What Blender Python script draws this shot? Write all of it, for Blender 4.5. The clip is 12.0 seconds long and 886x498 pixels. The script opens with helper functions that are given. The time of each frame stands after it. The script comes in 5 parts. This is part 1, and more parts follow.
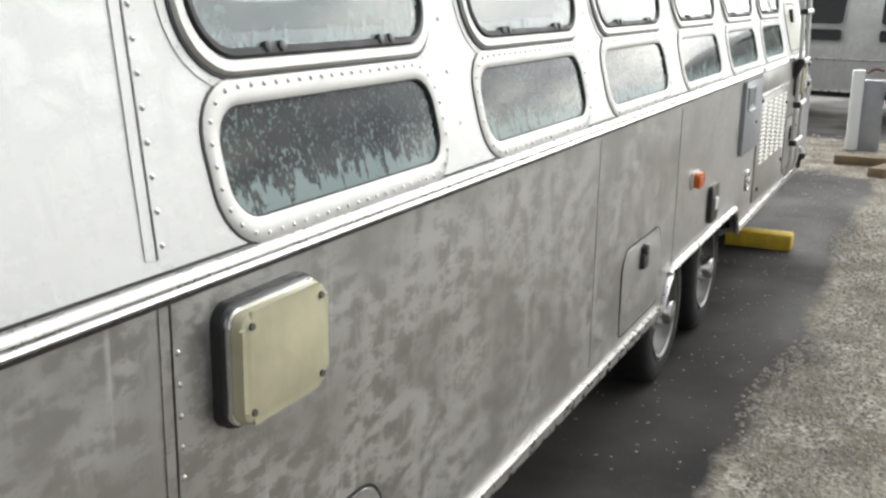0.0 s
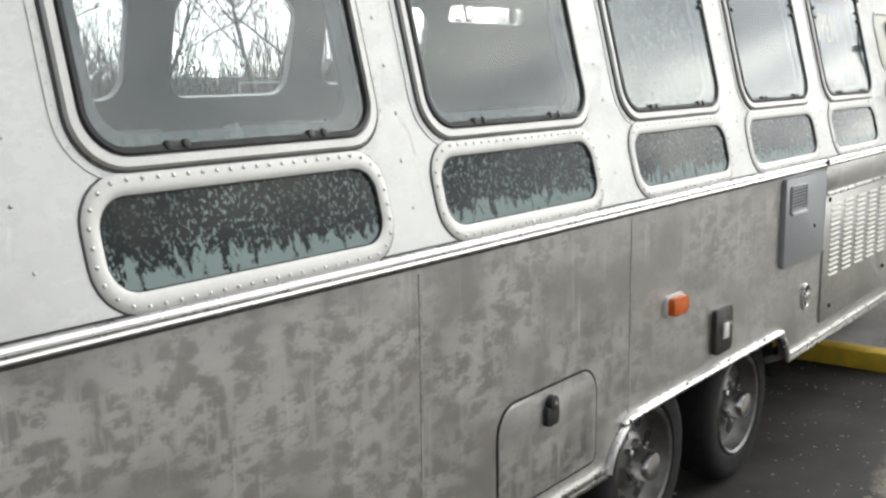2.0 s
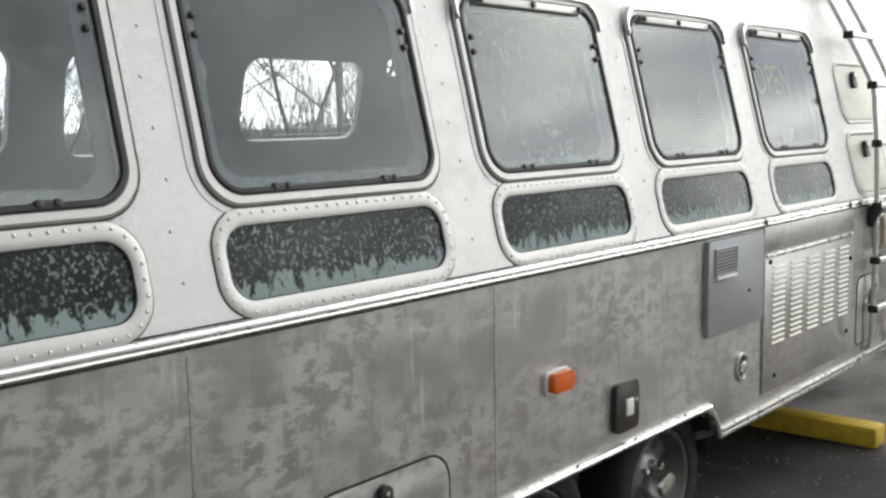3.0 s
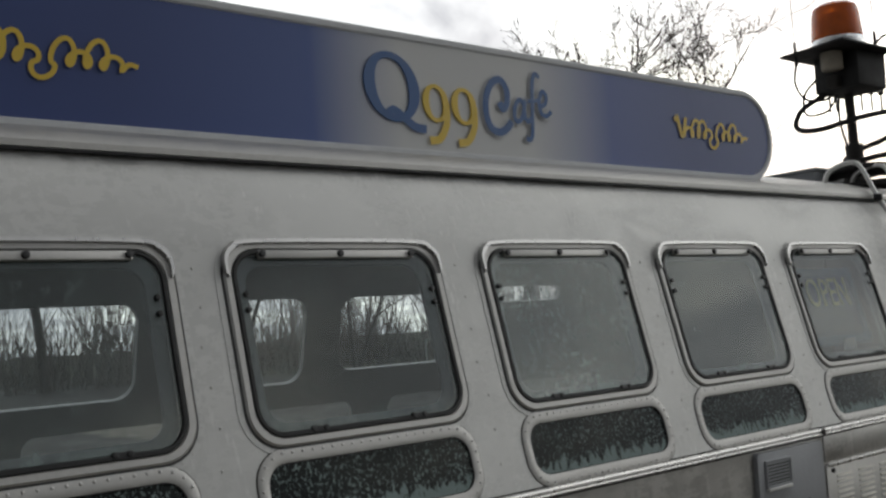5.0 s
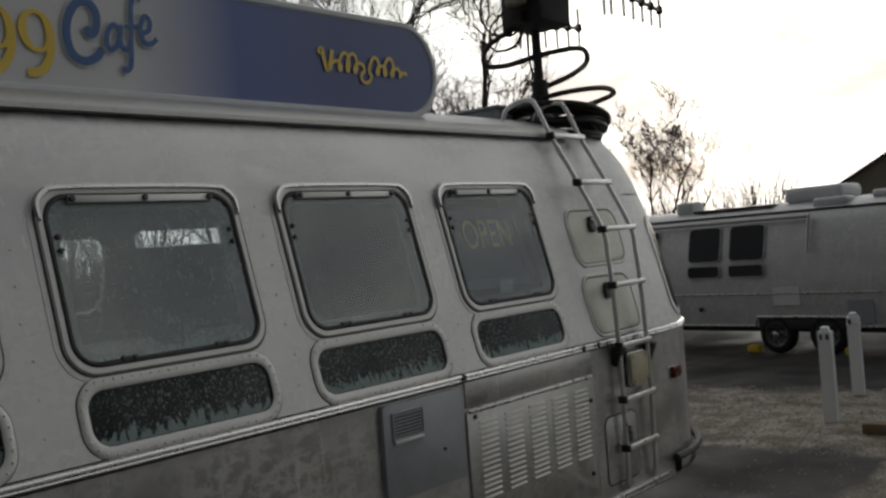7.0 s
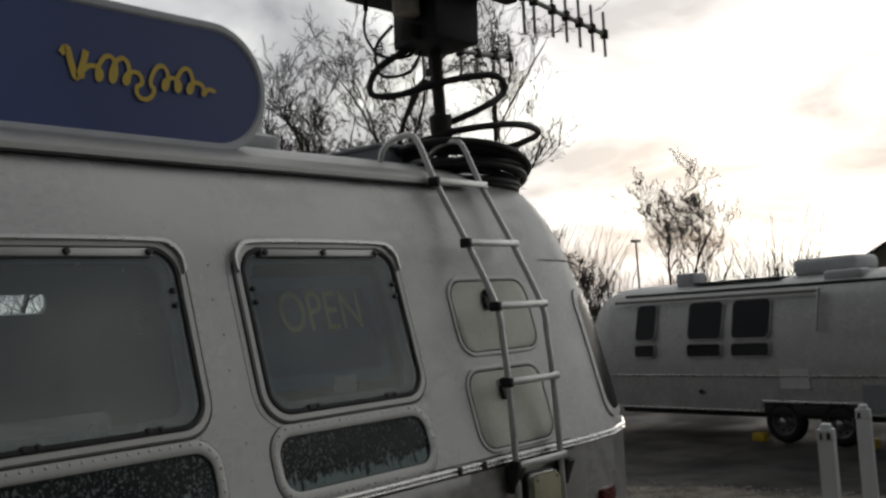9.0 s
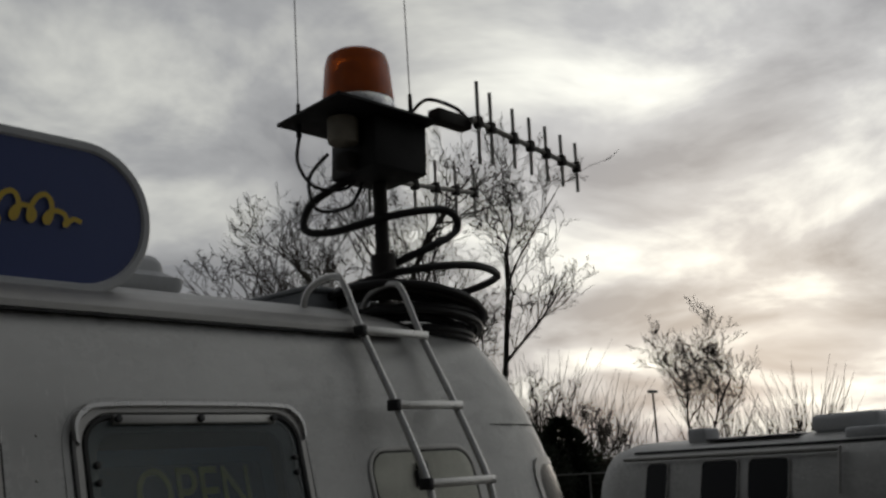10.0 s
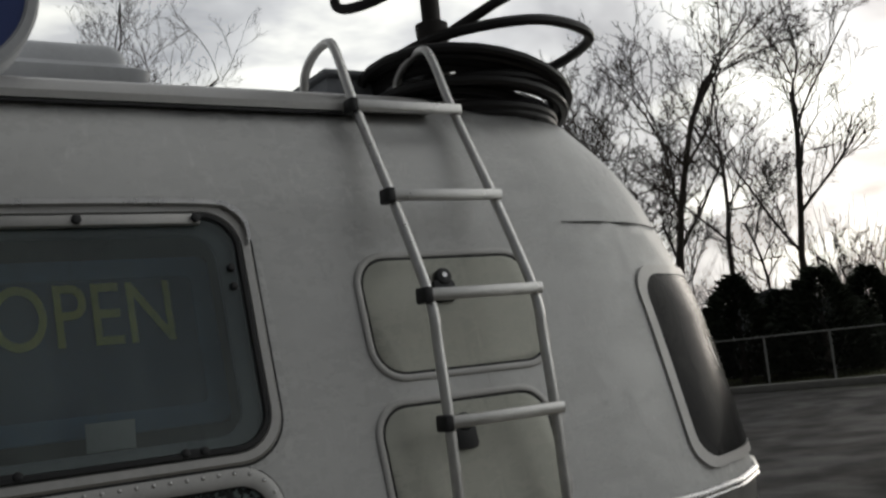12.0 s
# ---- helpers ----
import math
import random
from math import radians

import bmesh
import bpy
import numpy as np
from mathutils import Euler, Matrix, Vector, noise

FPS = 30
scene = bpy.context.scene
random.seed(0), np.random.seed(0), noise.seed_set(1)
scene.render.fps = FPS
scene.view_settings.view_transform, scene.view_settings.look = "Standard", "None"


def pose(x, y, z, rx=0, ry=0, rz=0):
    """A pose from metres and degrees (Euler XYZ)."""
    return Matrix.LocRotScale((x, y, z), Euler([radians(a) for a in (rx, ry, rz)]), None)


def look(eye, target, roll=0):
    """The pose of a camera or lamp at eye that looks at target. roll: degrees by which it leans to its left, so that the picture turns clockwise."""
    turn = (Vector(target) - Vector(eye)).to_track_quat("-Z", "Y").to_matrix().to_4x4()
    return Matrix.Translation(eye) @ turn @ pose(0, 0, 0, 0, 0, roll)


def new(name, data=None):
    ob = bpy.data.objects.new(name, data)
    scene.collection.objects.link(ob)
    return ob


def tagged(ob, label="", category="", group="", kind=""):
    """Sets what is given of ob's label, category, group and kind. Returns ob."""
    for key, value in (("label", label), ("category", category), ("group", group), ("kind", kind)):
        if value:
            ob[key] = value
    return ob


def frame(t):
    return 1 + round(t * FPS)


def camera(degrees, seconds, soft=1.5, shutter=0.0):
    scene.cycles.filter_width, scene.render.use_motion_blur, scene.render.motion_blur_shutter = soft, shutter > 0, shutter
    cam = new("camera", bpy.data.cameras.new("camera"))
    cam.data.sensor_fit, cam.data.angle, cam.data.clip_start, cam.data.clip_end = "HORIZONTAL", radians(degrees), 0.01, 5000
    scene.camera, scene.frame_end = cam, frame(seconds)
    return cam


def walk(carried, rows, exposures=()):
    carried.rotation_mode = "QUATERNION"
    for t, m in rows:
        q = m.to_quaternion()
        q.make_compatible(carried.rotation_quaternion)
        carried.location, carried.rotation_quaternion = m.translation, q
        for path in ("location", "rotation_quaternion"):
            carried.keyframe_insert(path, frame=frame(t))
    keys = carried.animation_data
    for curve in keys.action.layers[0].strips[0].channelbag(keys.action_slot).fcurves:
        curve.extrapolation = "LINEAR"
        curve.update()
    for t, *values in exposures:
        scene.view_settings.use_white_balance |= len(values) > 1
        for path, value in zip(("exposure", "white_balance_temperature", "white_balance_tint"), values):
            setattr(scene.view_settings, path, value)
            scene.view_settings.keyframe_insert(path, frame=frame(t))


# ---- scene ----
cam = camera(47.00, 12.0, soft=2.6)
PATH = [
    (0, (-0.139, -1.002, 1.848), (1.605, -0.154, 1.358), 0.73),
    (0.5, (0.153, -1.296, 1.844), (1.777, -0.237, 1.353), 2.15),
    (1, (0.467, -1.404, 1.861), (2.014, -0.208, 1.443), 1.58),
    (1.5, (0.767, -1.493, 1.857), (2.325, -0.297, 1.478), -1.73),
    (2, (1.133, -1.653, 1.886), (2.675, -0.427, 1.545), -0.93),
    (2.5, (1.454, -1.876, 1.918), (3.003, -0.656, 1.583), -2.75),
    (3, (1.760, -1.988, 1.900), (3.251, -0.677, 1.657), -1.23),
    (3.5, (1.896, -2.288, 1.908), (3.293, -0.857, 1.878), -1.93),
    (3.7, (1.939, -2.364, 1.929), (3.343, -0.939, 1.918), -1.98),
    (5.3, (1.686, -2.759, 2.078), (2.963, -1.229, 2.254), -4.07),
    (5.5, (1.731, -2.839, 2.112), (3.047, -1.341, 2.270), -4.42),
    (6, (1.863, -3.053, 2.133), (3.293, -1.658, 2.216), -4.23),
    (6.5, (2.098, -3.015, 2.053), (3.655, -1.760, 2.091), -6.22),
    (6.7, (2.267, -3.014, 2.040), (3.826, -1.761, 2.038), -4.98),
    (8.3, (3.606, -2.767, 2.041), (5.141, -1.484, 2.034), -4.97),
    (8.5, (3.763, -2.738, 2.070), (5.337, -1.503, 2.076), -5.62),
    (9, (4.201, -2.673, 2.043), (5.725, -1.384, 2.173), -3.79),
    (9.5, (4.589, -2.587, 2.092), (6.083, -1.301, 2.431), -4.80),
    (10, (4.973, -2.478, 2.122), (6.455, -1.201, 2.540), -3.44),
    (10.5, (5.358, -2.465, 2.084), (6.724, -1.062, 2.492), -3.24),
    (11, (5.680, -2.496, 2.051), (6.988, -1.033, 2.437), -4.97),
    (11.5, (6.017, -2.368, 1.999), (7.200, -0.786, 2.313), -4.64),
    (12, (6.351, -2.244, 1.890), (7.405, -0.559, 2.112), -6.15),
]
EXPOSURES = [(0, 1.66), (1.0, 1.58), (2.5, 1.43), (3.0, 1.33), (3.5, 1.02), (3.7, 0.75), (5.3, -0.4), (6.5, -0.7), (8.5, -0.95), (9.0, -1.05), (9.6, -1.5), (10.0, -1.87), (10.3, -2.35), (11, -2.2), (11.5, -1.5), (12, -0.9)]
walk(cam, [(t, look(eye, target, roll)) for t, eye, target, roll in PATH], EXPOSURES)

# ---- light ----
SUN_AZ, SUN_EL = radians(24), radians(9)
world = bpy.data.worlds.new("sky")
scene.world = world
world.use_nodes = True
wn, wl = world.node_tree.nodes, world.node_tree.links
wn.clear()
sky = wn.new("ShaderNodeTexSky")
sky.sky_type, sky.sun_disc = "NISHITA", False
sky.sun_elevation, sky.sun_rotation = SUN_EL, radians(90) - SUN_AZ
sky.dust_density = 3.0
coord = wn.new("ShaderNodeTexCoord")
sep = wn.new("ShaderNodeSeparateXYZ")
wl.new(coord.outputs["Generated"], sep.inputs[0])


def wmath(op, a, b):
    n = wn.new("ShaderNodeMath")
    n.operation = op
    for i, v in enumerate((a, b)):
        if isinstance(v, (int, float)):
            n.inputs[i].default_value = v
        else:
            wl.new(v, n.inputs[i])
    return n.outputs[0]


high = wmath("ADD", wmath("MAXIMUM", sep.outputs[2], 0.0), 0.22)
flat = wn.new("ShaderNodeCombineXYZ")
wl.new(wmath("DIVIDE", sep.outputs[0], high), flat.inputs[0])
wl.new(wmath("DIVIDE", sep.outputs[1], high), flat.inputs[1])
cloud = wn.new("ShaderNodeTexNoise")
cloud.inputs["Scale"].default_value, cloud.inputs["Detail"].default_value, cloud.inputs["Roughness"].default_value = 1.7, 6, 0.55
cloud.inputs["Distortion"].default_value = 0.4
wl.new(flat.outputs[0], cloud.inputs["Vector"])
ramp = wn.new("ShaderNodeValToRGB")
ramp.color_ramp.elements[0].position, ramp.color_ramp.elements[0].color = 0.36, (0.295, 0.304, 0.325, 1)
ramp.color_ramp.elements[1].position, ramp.color_ramp.elements[1].color = 0.68, (1.07, 1.075, 0.985, 1)
mid = ramp.color_ramp.elements.new(0.5)
mid.color = (0.51, 0.52, 0.53, 1)
wl.new(cloud.outputs["Fac"], ramp.inputs[0])
bg_sky, bg_cloud, both, wout = wn.new("ShaderNodeBackground"), wn.new("ShaderNodeBackground"), wn.new("ShaderNodeAddShader"), wn.new("ShaderNodeOutputWorld")
wl.new(sky.outputs[0], bg_sky.inputs[0])
toward = wmath("ADD", wmath("MULTIPLY", sep.outputs[0], math.cos(SUN_AZ)), wmath("MULTIPLY", sep.outputs[1], math.sin(SUN_AZ)))
glow = wn.new("ShaderNodeMapRange")
glow.interpolation_type = "SMOOTHSTEP"
for key, v in (("From Min", -0.5), ("From Max", 0.95), ("To Min", 0.38), ("To Max", 3.5)):
    glow.inputs[key].default_value = v
wl.new(toward, glow.inputs["Value"])
wl.new(ramp.outputs[0], bg_cloud.inputs[0])
bg_sky.inputs[1].default_value = 0.012
facing = wmath("ADD", wmath("MULTIPLY", toward, math.cos(SUN_EL)), wmath("MULTIPLY", sep.outputs[2], math.sin(SUN_EL)))
halo = wn.new("ShaderNodeMapRange")
halo.interpolation_type = "SMOOTHERSTEP"
for key, v in (("From Min", 0.90), ("From Max", 1.0), ("To Min", 0.0), ("To Max", 1.8)):
    halo.inputs[key].default_value = v
wl.new(facing, halo.inputs["Value"])
wl.new(wmath("MULTIPLY", wmath("ADD", glow.outputs[0], halo.outputs[0]), 0.75), bg_cloud.inputs[1])
wl.new(bg_sky.outputs[0], both.inputs[0])
wl.new(bg_cloud.outputs[0], both.inputs[1])
wl.new(both.outputs[0], wout.inputs[0])
sun = new("sun", bpy.data.lights.new("sun", "SUN"))
sun.data.energy, sun.data.angle, sun.data.color = 0.3, radians(14), (1.0, 0.93, 0.84)
sun.matrix_world = look((0, 0, 20), (-math.cos(SUN_AZ) * math.cos(SUN_EL), -math.sin(SUN_AZ) * math.cos(SUN_EL), 20 - math.sin(SUN_EL)))


# ---- materials ----
class Mat:
    """A node material with short hands for its nodes."""

    def __init__(self, name, color=(0.5, 0.5, 0.5), rough=0.5, metal=0.0):
        self.m = bpy.data.materials.new(name)
        self.m.use_nodes = True
        self.nodes, self.links = self.m.node_tree.nodes, self.m.node_tree.links
        self.b = self.nodes["Principled BSDF"]
        self.out = self.nodes["Material Output"]
        self.set("Base Color", color), self.set("Roughness", rough), self.set("Metallic", metal)

    def plug(self, sock, v):
        if isinstance(v, (int, float)):
            sock.default_value = v
        elif isinstance(v, tuple):
            sock.default_value = (*v, 1) if len(v) == 3 and sock.type == "RGBA" else v
        else:
            self.links.new(v, sock)

    def set(self, name, v):
        self.plug(self.b.inputs[name], v)
        return self

    def pos(self, scale=(1, 1, 1), world_space=False):
        if world_space:
            src = self.nodes.new("ShaderNodeNewGeometry").outputs["Position"]
        else:
            src = self.nodes.new("ShaderNodeTexCoord").outputs["Object"]
        mp = self.nodes.new("ShaderNodeMapping")
        mp.inputs["Scale"].default_value = scale
        self.links.new(src, mp.inputs[0])
        return mp.outputs[0]

    def axis(self, n, world_space=False):
        s = self.nodes.new("ShaderNodeSeparateXYZ")
        self.links.new(self.pos((1, 1, 1), world_space), s.inputs[0])
        return s.outputs[n]

    def noise(self, scale, detail=4, stretch=(1, 1, 1), rough=0.55, distort=0.0, world_space=False):
        n = self.nodes.new("ShaderNodeTexNoise")
        self.links.new(self.pos(stretch, world_space), n.inputs["Vector"])
        for k, v in (("Scale", scale), ("Detail", detail), ("Roughness", rough), ("Distortion", distort)):
            n.inputs[k].default_value = v
        return n.outputs["Fac"]

    def cells(self, scale, stretch=(1, 1, 1), out="Distance", world_space=False):
        n = self.nodes.new("ShaderNodeTexVoronoi")
        self.links.new(self.pos(stretch, world_space), n.inputs["Vector"])
        n.inputs["Scale"].default_value = scale
        return n.outputs[out]

    def ramp(self, fac, *stops):
        n = self.nodes.new("ShaderNodeValToRGB")
        e = n.color_ramp.elements
        while len(e) < len(stops):
            e.new(0.5)
        for el, (p, c) in zip(e, stops):
            el.position = p
            el.color = (c, c, c, 1) if isinstance(c, (int, float)) else (*c, 1)
        self.links.new(fac, n.inputs[0])
        return n.outputs[0]

    def calc(self, op, a, b=0.0):
        n = self.nodes.new("ShaderNodeMath")
        n.operation = op
        self.plug(n.inputs[0], a), self.plug(n.inputs[1], b)
        return n.outputs[0]

    def mix(self, fac, a, b, how="MIX"):
        n = self.nodes.new("ShaderNodeMix")
        n.data_type, n.blend_type = "RGBA", how
        self.plug(n.inputs[0], fac), self.plug(n.inputs[6], a), self.plug(n.inputs[7], b)
        return n.outputs[2]

    def bump(self, height, strength=0.3, dist=0.01):
        n = self.nodes.new("ShaderNodeBump")
        n.inputs["Strength"].default_value, n.inputs["Distance"].default_value = strength, dist
        self.links.new(height, n.inputs["Height"])
        self.links.new(n.outputs[0], self.b.inputs["Normal"])
        return self


def plain(name, color, rough=0.5, metal=0.0, vary=0.25, scale=12, bump=0.15):
    """A material with grain and blotches at two scales."""
    m = Mat(name, color, rough, metal)
    dark = tuple(c * (1 - vary) for c in color)
    lite = tuple(min(1, c * (1 + vary * 0.6)) for c in color)
    big, fine = m.noise(scale, 4), m.noise(scale * 9, 3)
    m.set("Base Color", m.mix(m.ramp(m.calc("ADD", m.calc("MULTIPLY", big, 0.65), m.calc("MULTIPLY", fine, 0.35)), (0.3, 0.0), (0.7, 1.0)), dark, lite))
    m.set("Roughness", m.ramp(big, (0.3, max(0.05, rough - 0.1)), (0.75, min(1, rough + 0.12))))
    m.bump(fine, bump, 0.004)
    return m.m


def aluminium(name, base, blotch, streak, metal=0.65, dull=0.42):
    """Weathered sheet aluminium: soft oxide patches, drip streaks and small pits."""
    m = Mat(name, base, 0.42, 1.0)
    cloudy = m.noise(1.6, 5, (1, 1, 1.3))
    torn = m.noise(15, 12, (0.75, 1.0, 1.5), 0.74, 0.1)
    rain = m.noise(30, 4, (1, 1, 0.035), 0.6, 0.05)
    where = m.ramp(m.noise(2.3, 4, (1, 1, 1.3)), (0.36, 0.0), (0.55, 1.0))
    patch = m.calc("MULTIPLY", m.ramp(torn, (0.488, 0.0), (0.51, 1.0)), where)
    smear = m.noise(16, 8, (1.3, 1.0, 0.22), 0.7, 0.05)
    patch = m.calc("MAXIMUM", patch, m.calc("MULTIPLY", m.ramp(smear, (0.535, 0.0), (0.56, 0.8)), where))
    drip = m.calc("MULTIPLY", m.ramp(rain, (0.60, 0.0), (0.65, 1.0)), m.ramp(m.noise(3.1, 3), (0.45, 0.0), (0.6, 1.0)))
    oxide = m.calc("MINIMUM", m.calc("ADD", m.calc("MULTIPLY", patch, blotch), m.calc("MULTIPLY", drip, streak)), 1.0)
    soft = tuple(c * 0.86 for c in base)
    col = m.mix(m.ramp(cloudy, (0.35, 0.0), (0.65, 1.0)), soft, base)
    specks = m.ramp(m.cells(42), (0.035, 1.0), (0.06, 0.0))
    col = m.mix(m.calc("MULTIPLY", specks, m.ramp(m.noise(5, 2), (0.5, 0.0), (0.6, 0.7))), col, (0.2, 0.18, 0.16))
    m.set("Base Color", m.mix(oxide, col, tuple(min(1, c * 1.3) for c in base)))
    m.set("Metallic", m.calc("SUBTRACT", metal, m.calc("MULTIPLY", oxide, 0.35)))
    m.set("Roughness", m.calc("ADD", m.calc("ADD", dull, m.calc("MULTIPLY", cloudy, 0.1)), m.calc("MULTIPLY", oxide, 0.22)))
    m.bump(m.calc("ADD", m.noise(2.2, 2), m.calc("MULTIPLY", m.noise(60, 2), 0.03)), 0.12, 0.03)
    return m.m


ALU = aluminium("weathered_aluminium", (0.525, 0.523, 0.513), 0.5, 0.7)
ALU_LOW = aluminium("stained_aluminium", (0.43, 0.422, 0.405), 0.58, 0.65, 0.9, 0.32)
ALU_DOOR = aluminium("grimy_hatch_aluminium", (0.46, 0.46, 0.405), 0.45, 0.5)
ALU_TRIM = plain("bright_aluminium_trim", (0.62, 0.61, 0.60), 0.30, 1.0, 0.15, 18, 0.05)
RIM_FRAME = plain("window_frame_aluminium", (0.50, 0.49, 0.475), 0.48, 0.65, 0.15, 14, 0.05)
INSIDE = plain("interior_vinyl", (0.16, 0.15, 0.14), 0.8, 0, 0.3)
RUBBER = plain("black_rubber", (0.018, 0.018, 0.019), 0.6, 0, 0.4, 30)
TYRE = plain("worn_tyre_rubber", (0.007, 0.007, 0.007), 0.85, 0, 0.5, 25, 0.3)
STEEL = plain("dull_steel_rim", (0.20, 0.195, 0.19), 0.42, 0.85, 0.4, 14)
CHROME = plain("worn_chrome", (0.8, 0.8, 0.8), 0.2, 1.0, 0.12, 20, 0.03)
BLACK = plain("black_plastic", (0.02, 0.02, 0.022), 0.45, 0, 0.3, 40)
BROWN = plain("dark_brown_plastic", (0.03, 0.024, 0.022), 0.4, 0, 0.3, 40)
GREYPAINT = plain("grey_painted_steel", (0.33, 0.34, 0.36), 0.45, 0.2, 0.15, 8)
WHITE = plain("white_plastic", (0.72, 0.72, 0.7), 0.45, 0, 0.08, 8, 0.05)
CREAM = plain("aged_cream_slots", (0.76, 0.74, 0.67), 0.5, 0, 0.08, 20)
YELLOWPAINT = plain("yellow_kerb_paint", (0.62, 0.42, 0.03), 0.7, 0, 0.35, 14, 0.4)
GOLD = plain("yellow_vinyl", (0.75, 0.52, 0.06), 0.4, 0, 0.08, 8, 0.02)
BLUE = plain("blue_vinyl", (0.035, 0.11, 0.30), 0.4, 0, 0.08, 8, 0.02)
NAVY = plain("navy_vinyl", (0.03, 0.045, 0.13), 0.4, 0, 0.1, 8, 0.02)
SIGNWHITE = plain("sign_frame_white", (0.62, 0.63, 0.65), 0.45, 0, 0.12, 10, 0.05)
MASTSTEEL = plain("rusty_dark_steel", (0.045, 0.04, 0.037), 0.65, 0.4, 0.4, 18, 0.3)
PLATE = plain("black_painted_plate", (0.016, 0.015, 0.016), 0.6, 0.2, 0.4, 12)
ANTENNA = plain("antenna_aluminium", (0.36, 0.35, 0.33), 0.5, 0.8, 0.2, 20)
HOSE = plain("black_hose", (0.02, 0.018, 0.018), 0.5, 0, 0.4, 16, 0.2)
LADDER = plain("ladder_aluminium", (0.78, 0.77, 0.75), 0.36, 0.9, 0.15, 24, 0.05)
BARK = plain("grey_bark", (0.085, 0.072, 0.062), 0.9, 0, 0.4, 6, 0.6)
TWIG = plain("brown_twigs", (0.07, 0.055, 0.045), 0.9, 0, 0.35, 3, 0.2)
EVERGREEN = plain("dark_evergreen", (0.035, 0.043, 0.026), 0.8, 0, 0.5, 3, 0.4)
GALVANISED = plain("dull_galvanised_steel", (0.30, 0.30, 0.285), 0.7, 0.2, 0.3, 4)
WOODS = plain("winter_brush", (0.07, 0.055, 0.042), 0.9, 0, 0.4, 0.6, 0.3)
SIDING = plain("tan_siding", (0.36, 0.31, 0.24), 0.7, 0, 0.15, 1.5)
ROOFING = plain("grey_shingle", (0.12, 0.12, 0.125), 0.85, 0, 0.3, 3)
PVC = plain("white_pvc_post", (0.75, 0.76, 0.77), 0.4, 0, 0.07, 6, 0.05)
STONE = plain("gravel_stone", (0.32, 0.29, 0.25), 0.9, 0, 0.45, 3, 0.4)
WOOD = plain("weathered_timber", (0.17, 0.12, 0.07), 0.8, 0, 0.35, 9, 0.4)
RED = plain("red_lens", (0.13, 0.016, 0.013), 0.25, 0, 0.2, 30)


def lens(name, color, weight):
    m = Mat(name, color, 0.25)
    m.set("Base Color", m.mix(m.ramp(m.noise(9, 4), (0.3, 0.0), (0.7, 1.0)), tuple(c * 0.75 for c in color), color))
    m.set("Transmission Weight", weight)
    m.bump(m.noise(70, 2, (1, 1, 0.2)), 0.15, 0.003)
    return m.m


AMBER = lens("amber_lens", (0.85, 0.16, 0.012), 0.25)
SCARE = lens("yellowed_lens", (0.62, 0.58, 0.40), 0.1)


def glass(name, tint, dew, low, veil=0.0, drop=75, ior=1.55, shine_rough=0.04):
    """Window glass with dried spots and dew that gathers towards the sill. low: local height below which it is dense."""
    m = Mat(name)
    m.nodes.remove(m.b)
    clear, gloss, film = m.nodes.new("ShaderNodeBsdfTransparent"), m.nodes.new("ShaderNodeBsdfGlossy"), m.nodes.new("ShaderNodeBsdfDiffuse")
    m.plug(clear.inputs[0], tint)
    m.plug(gloss.inputs["Roughness"], shine_rough)
    m.plug(film.inputs[0], (0.58, 0.73, 0.71))
    fres = m.nodes.new("ShaderNodeFresnel")
    fres.inputs[0].default_value = ior
    shine = m.nodes.new("ShaderNodeMixShader")
    m.links.new(fres.outputs[0], shine.inputs[0])
    m.links.new(clear.outputs[0], shine.inputs[1])
    m.links.new(gloss.outputs[0], shine.inputs[2])
    spots = m.ramp(m.noise(drop, 3, (1, 1, 0.75), 0.6, 0.3, True), (0.56, 0.0), (0.59, 1.0))
    drops = m.calc("MULTIPLY", spots, m.ramp(m.noise(5, 3, (1, 1, 1), 0.5, 0, True), (0.3, 0.15), (0.65, 1.0)))
    z = m.axis(2, True)
    wet = m.ramp(m.calc("ADD", m.calc("MULTIPLY", m.calc("SUBTRACT", low + 0.1, z), 14.0), m.calc("MULTIPLY", m.calc("SUBTRACT", m.noise(38, 4, (1, 1, 0.35), 0.62, 0.3, True), 0.5), 3.6)), (0.48, 0.0), (0.66, 1.0))
    haze = m.ramp(m.noise(9, 5, (1, 1, 0.16), 0.62, 0.3, True), (0.25, 0.015 + veil * 0.6), (0.8, 0.06 + veil * 1.3))
    mist = m.calc("MINIMUM", m.calc("ADD", m.calc("MULTIPLY", m.calc("MAXIMUM", drops, wet), dew), haze), 0.85)
    last = m.nodes.new("ShaderNodeMixShader")
    m.plug(last.inputs[0], mist)
    m.links.new(shine.outputs[0], last.inputs[1])
    m.links.new(film.outputs[0], last.inputs[2])
    m.links.new(last.outputs[0], m.out.inputs[0])
    return m.m


PANES = [glass("misted_window_glass", (0.50, 0.55, 0.56), d, 1.70, v, 60, n, 0.08) for v, d, n in ((0.12, 0.2, 1.8), (0.03, 0.14, 1.75), (0.03, 0.12, 1.65), (0.13, 0.14, 2.0), (0.09, 0.10, 1.9), (0.05, 0.06, 1.7))]
PANE_LOW = glass("dewy_vista_glass", (0.10, 0.12, 0.135), 0.38, 1.45, -0.01, 105, 1.27)
clear_back = Mat("clear_glass_back")
clear_back.nodes.remove(clear_back.b)
back_shader = clear_back.nodes.new("ShaderNodeBsdfTransparent")
clear_back.plug(back_shader.inputs[0], (0.97, 0.98, 0.98))
clear_back.links.new(back_shader.outputs[0], clear_back.out.inputs[0])
CLEAR = clear_back.m


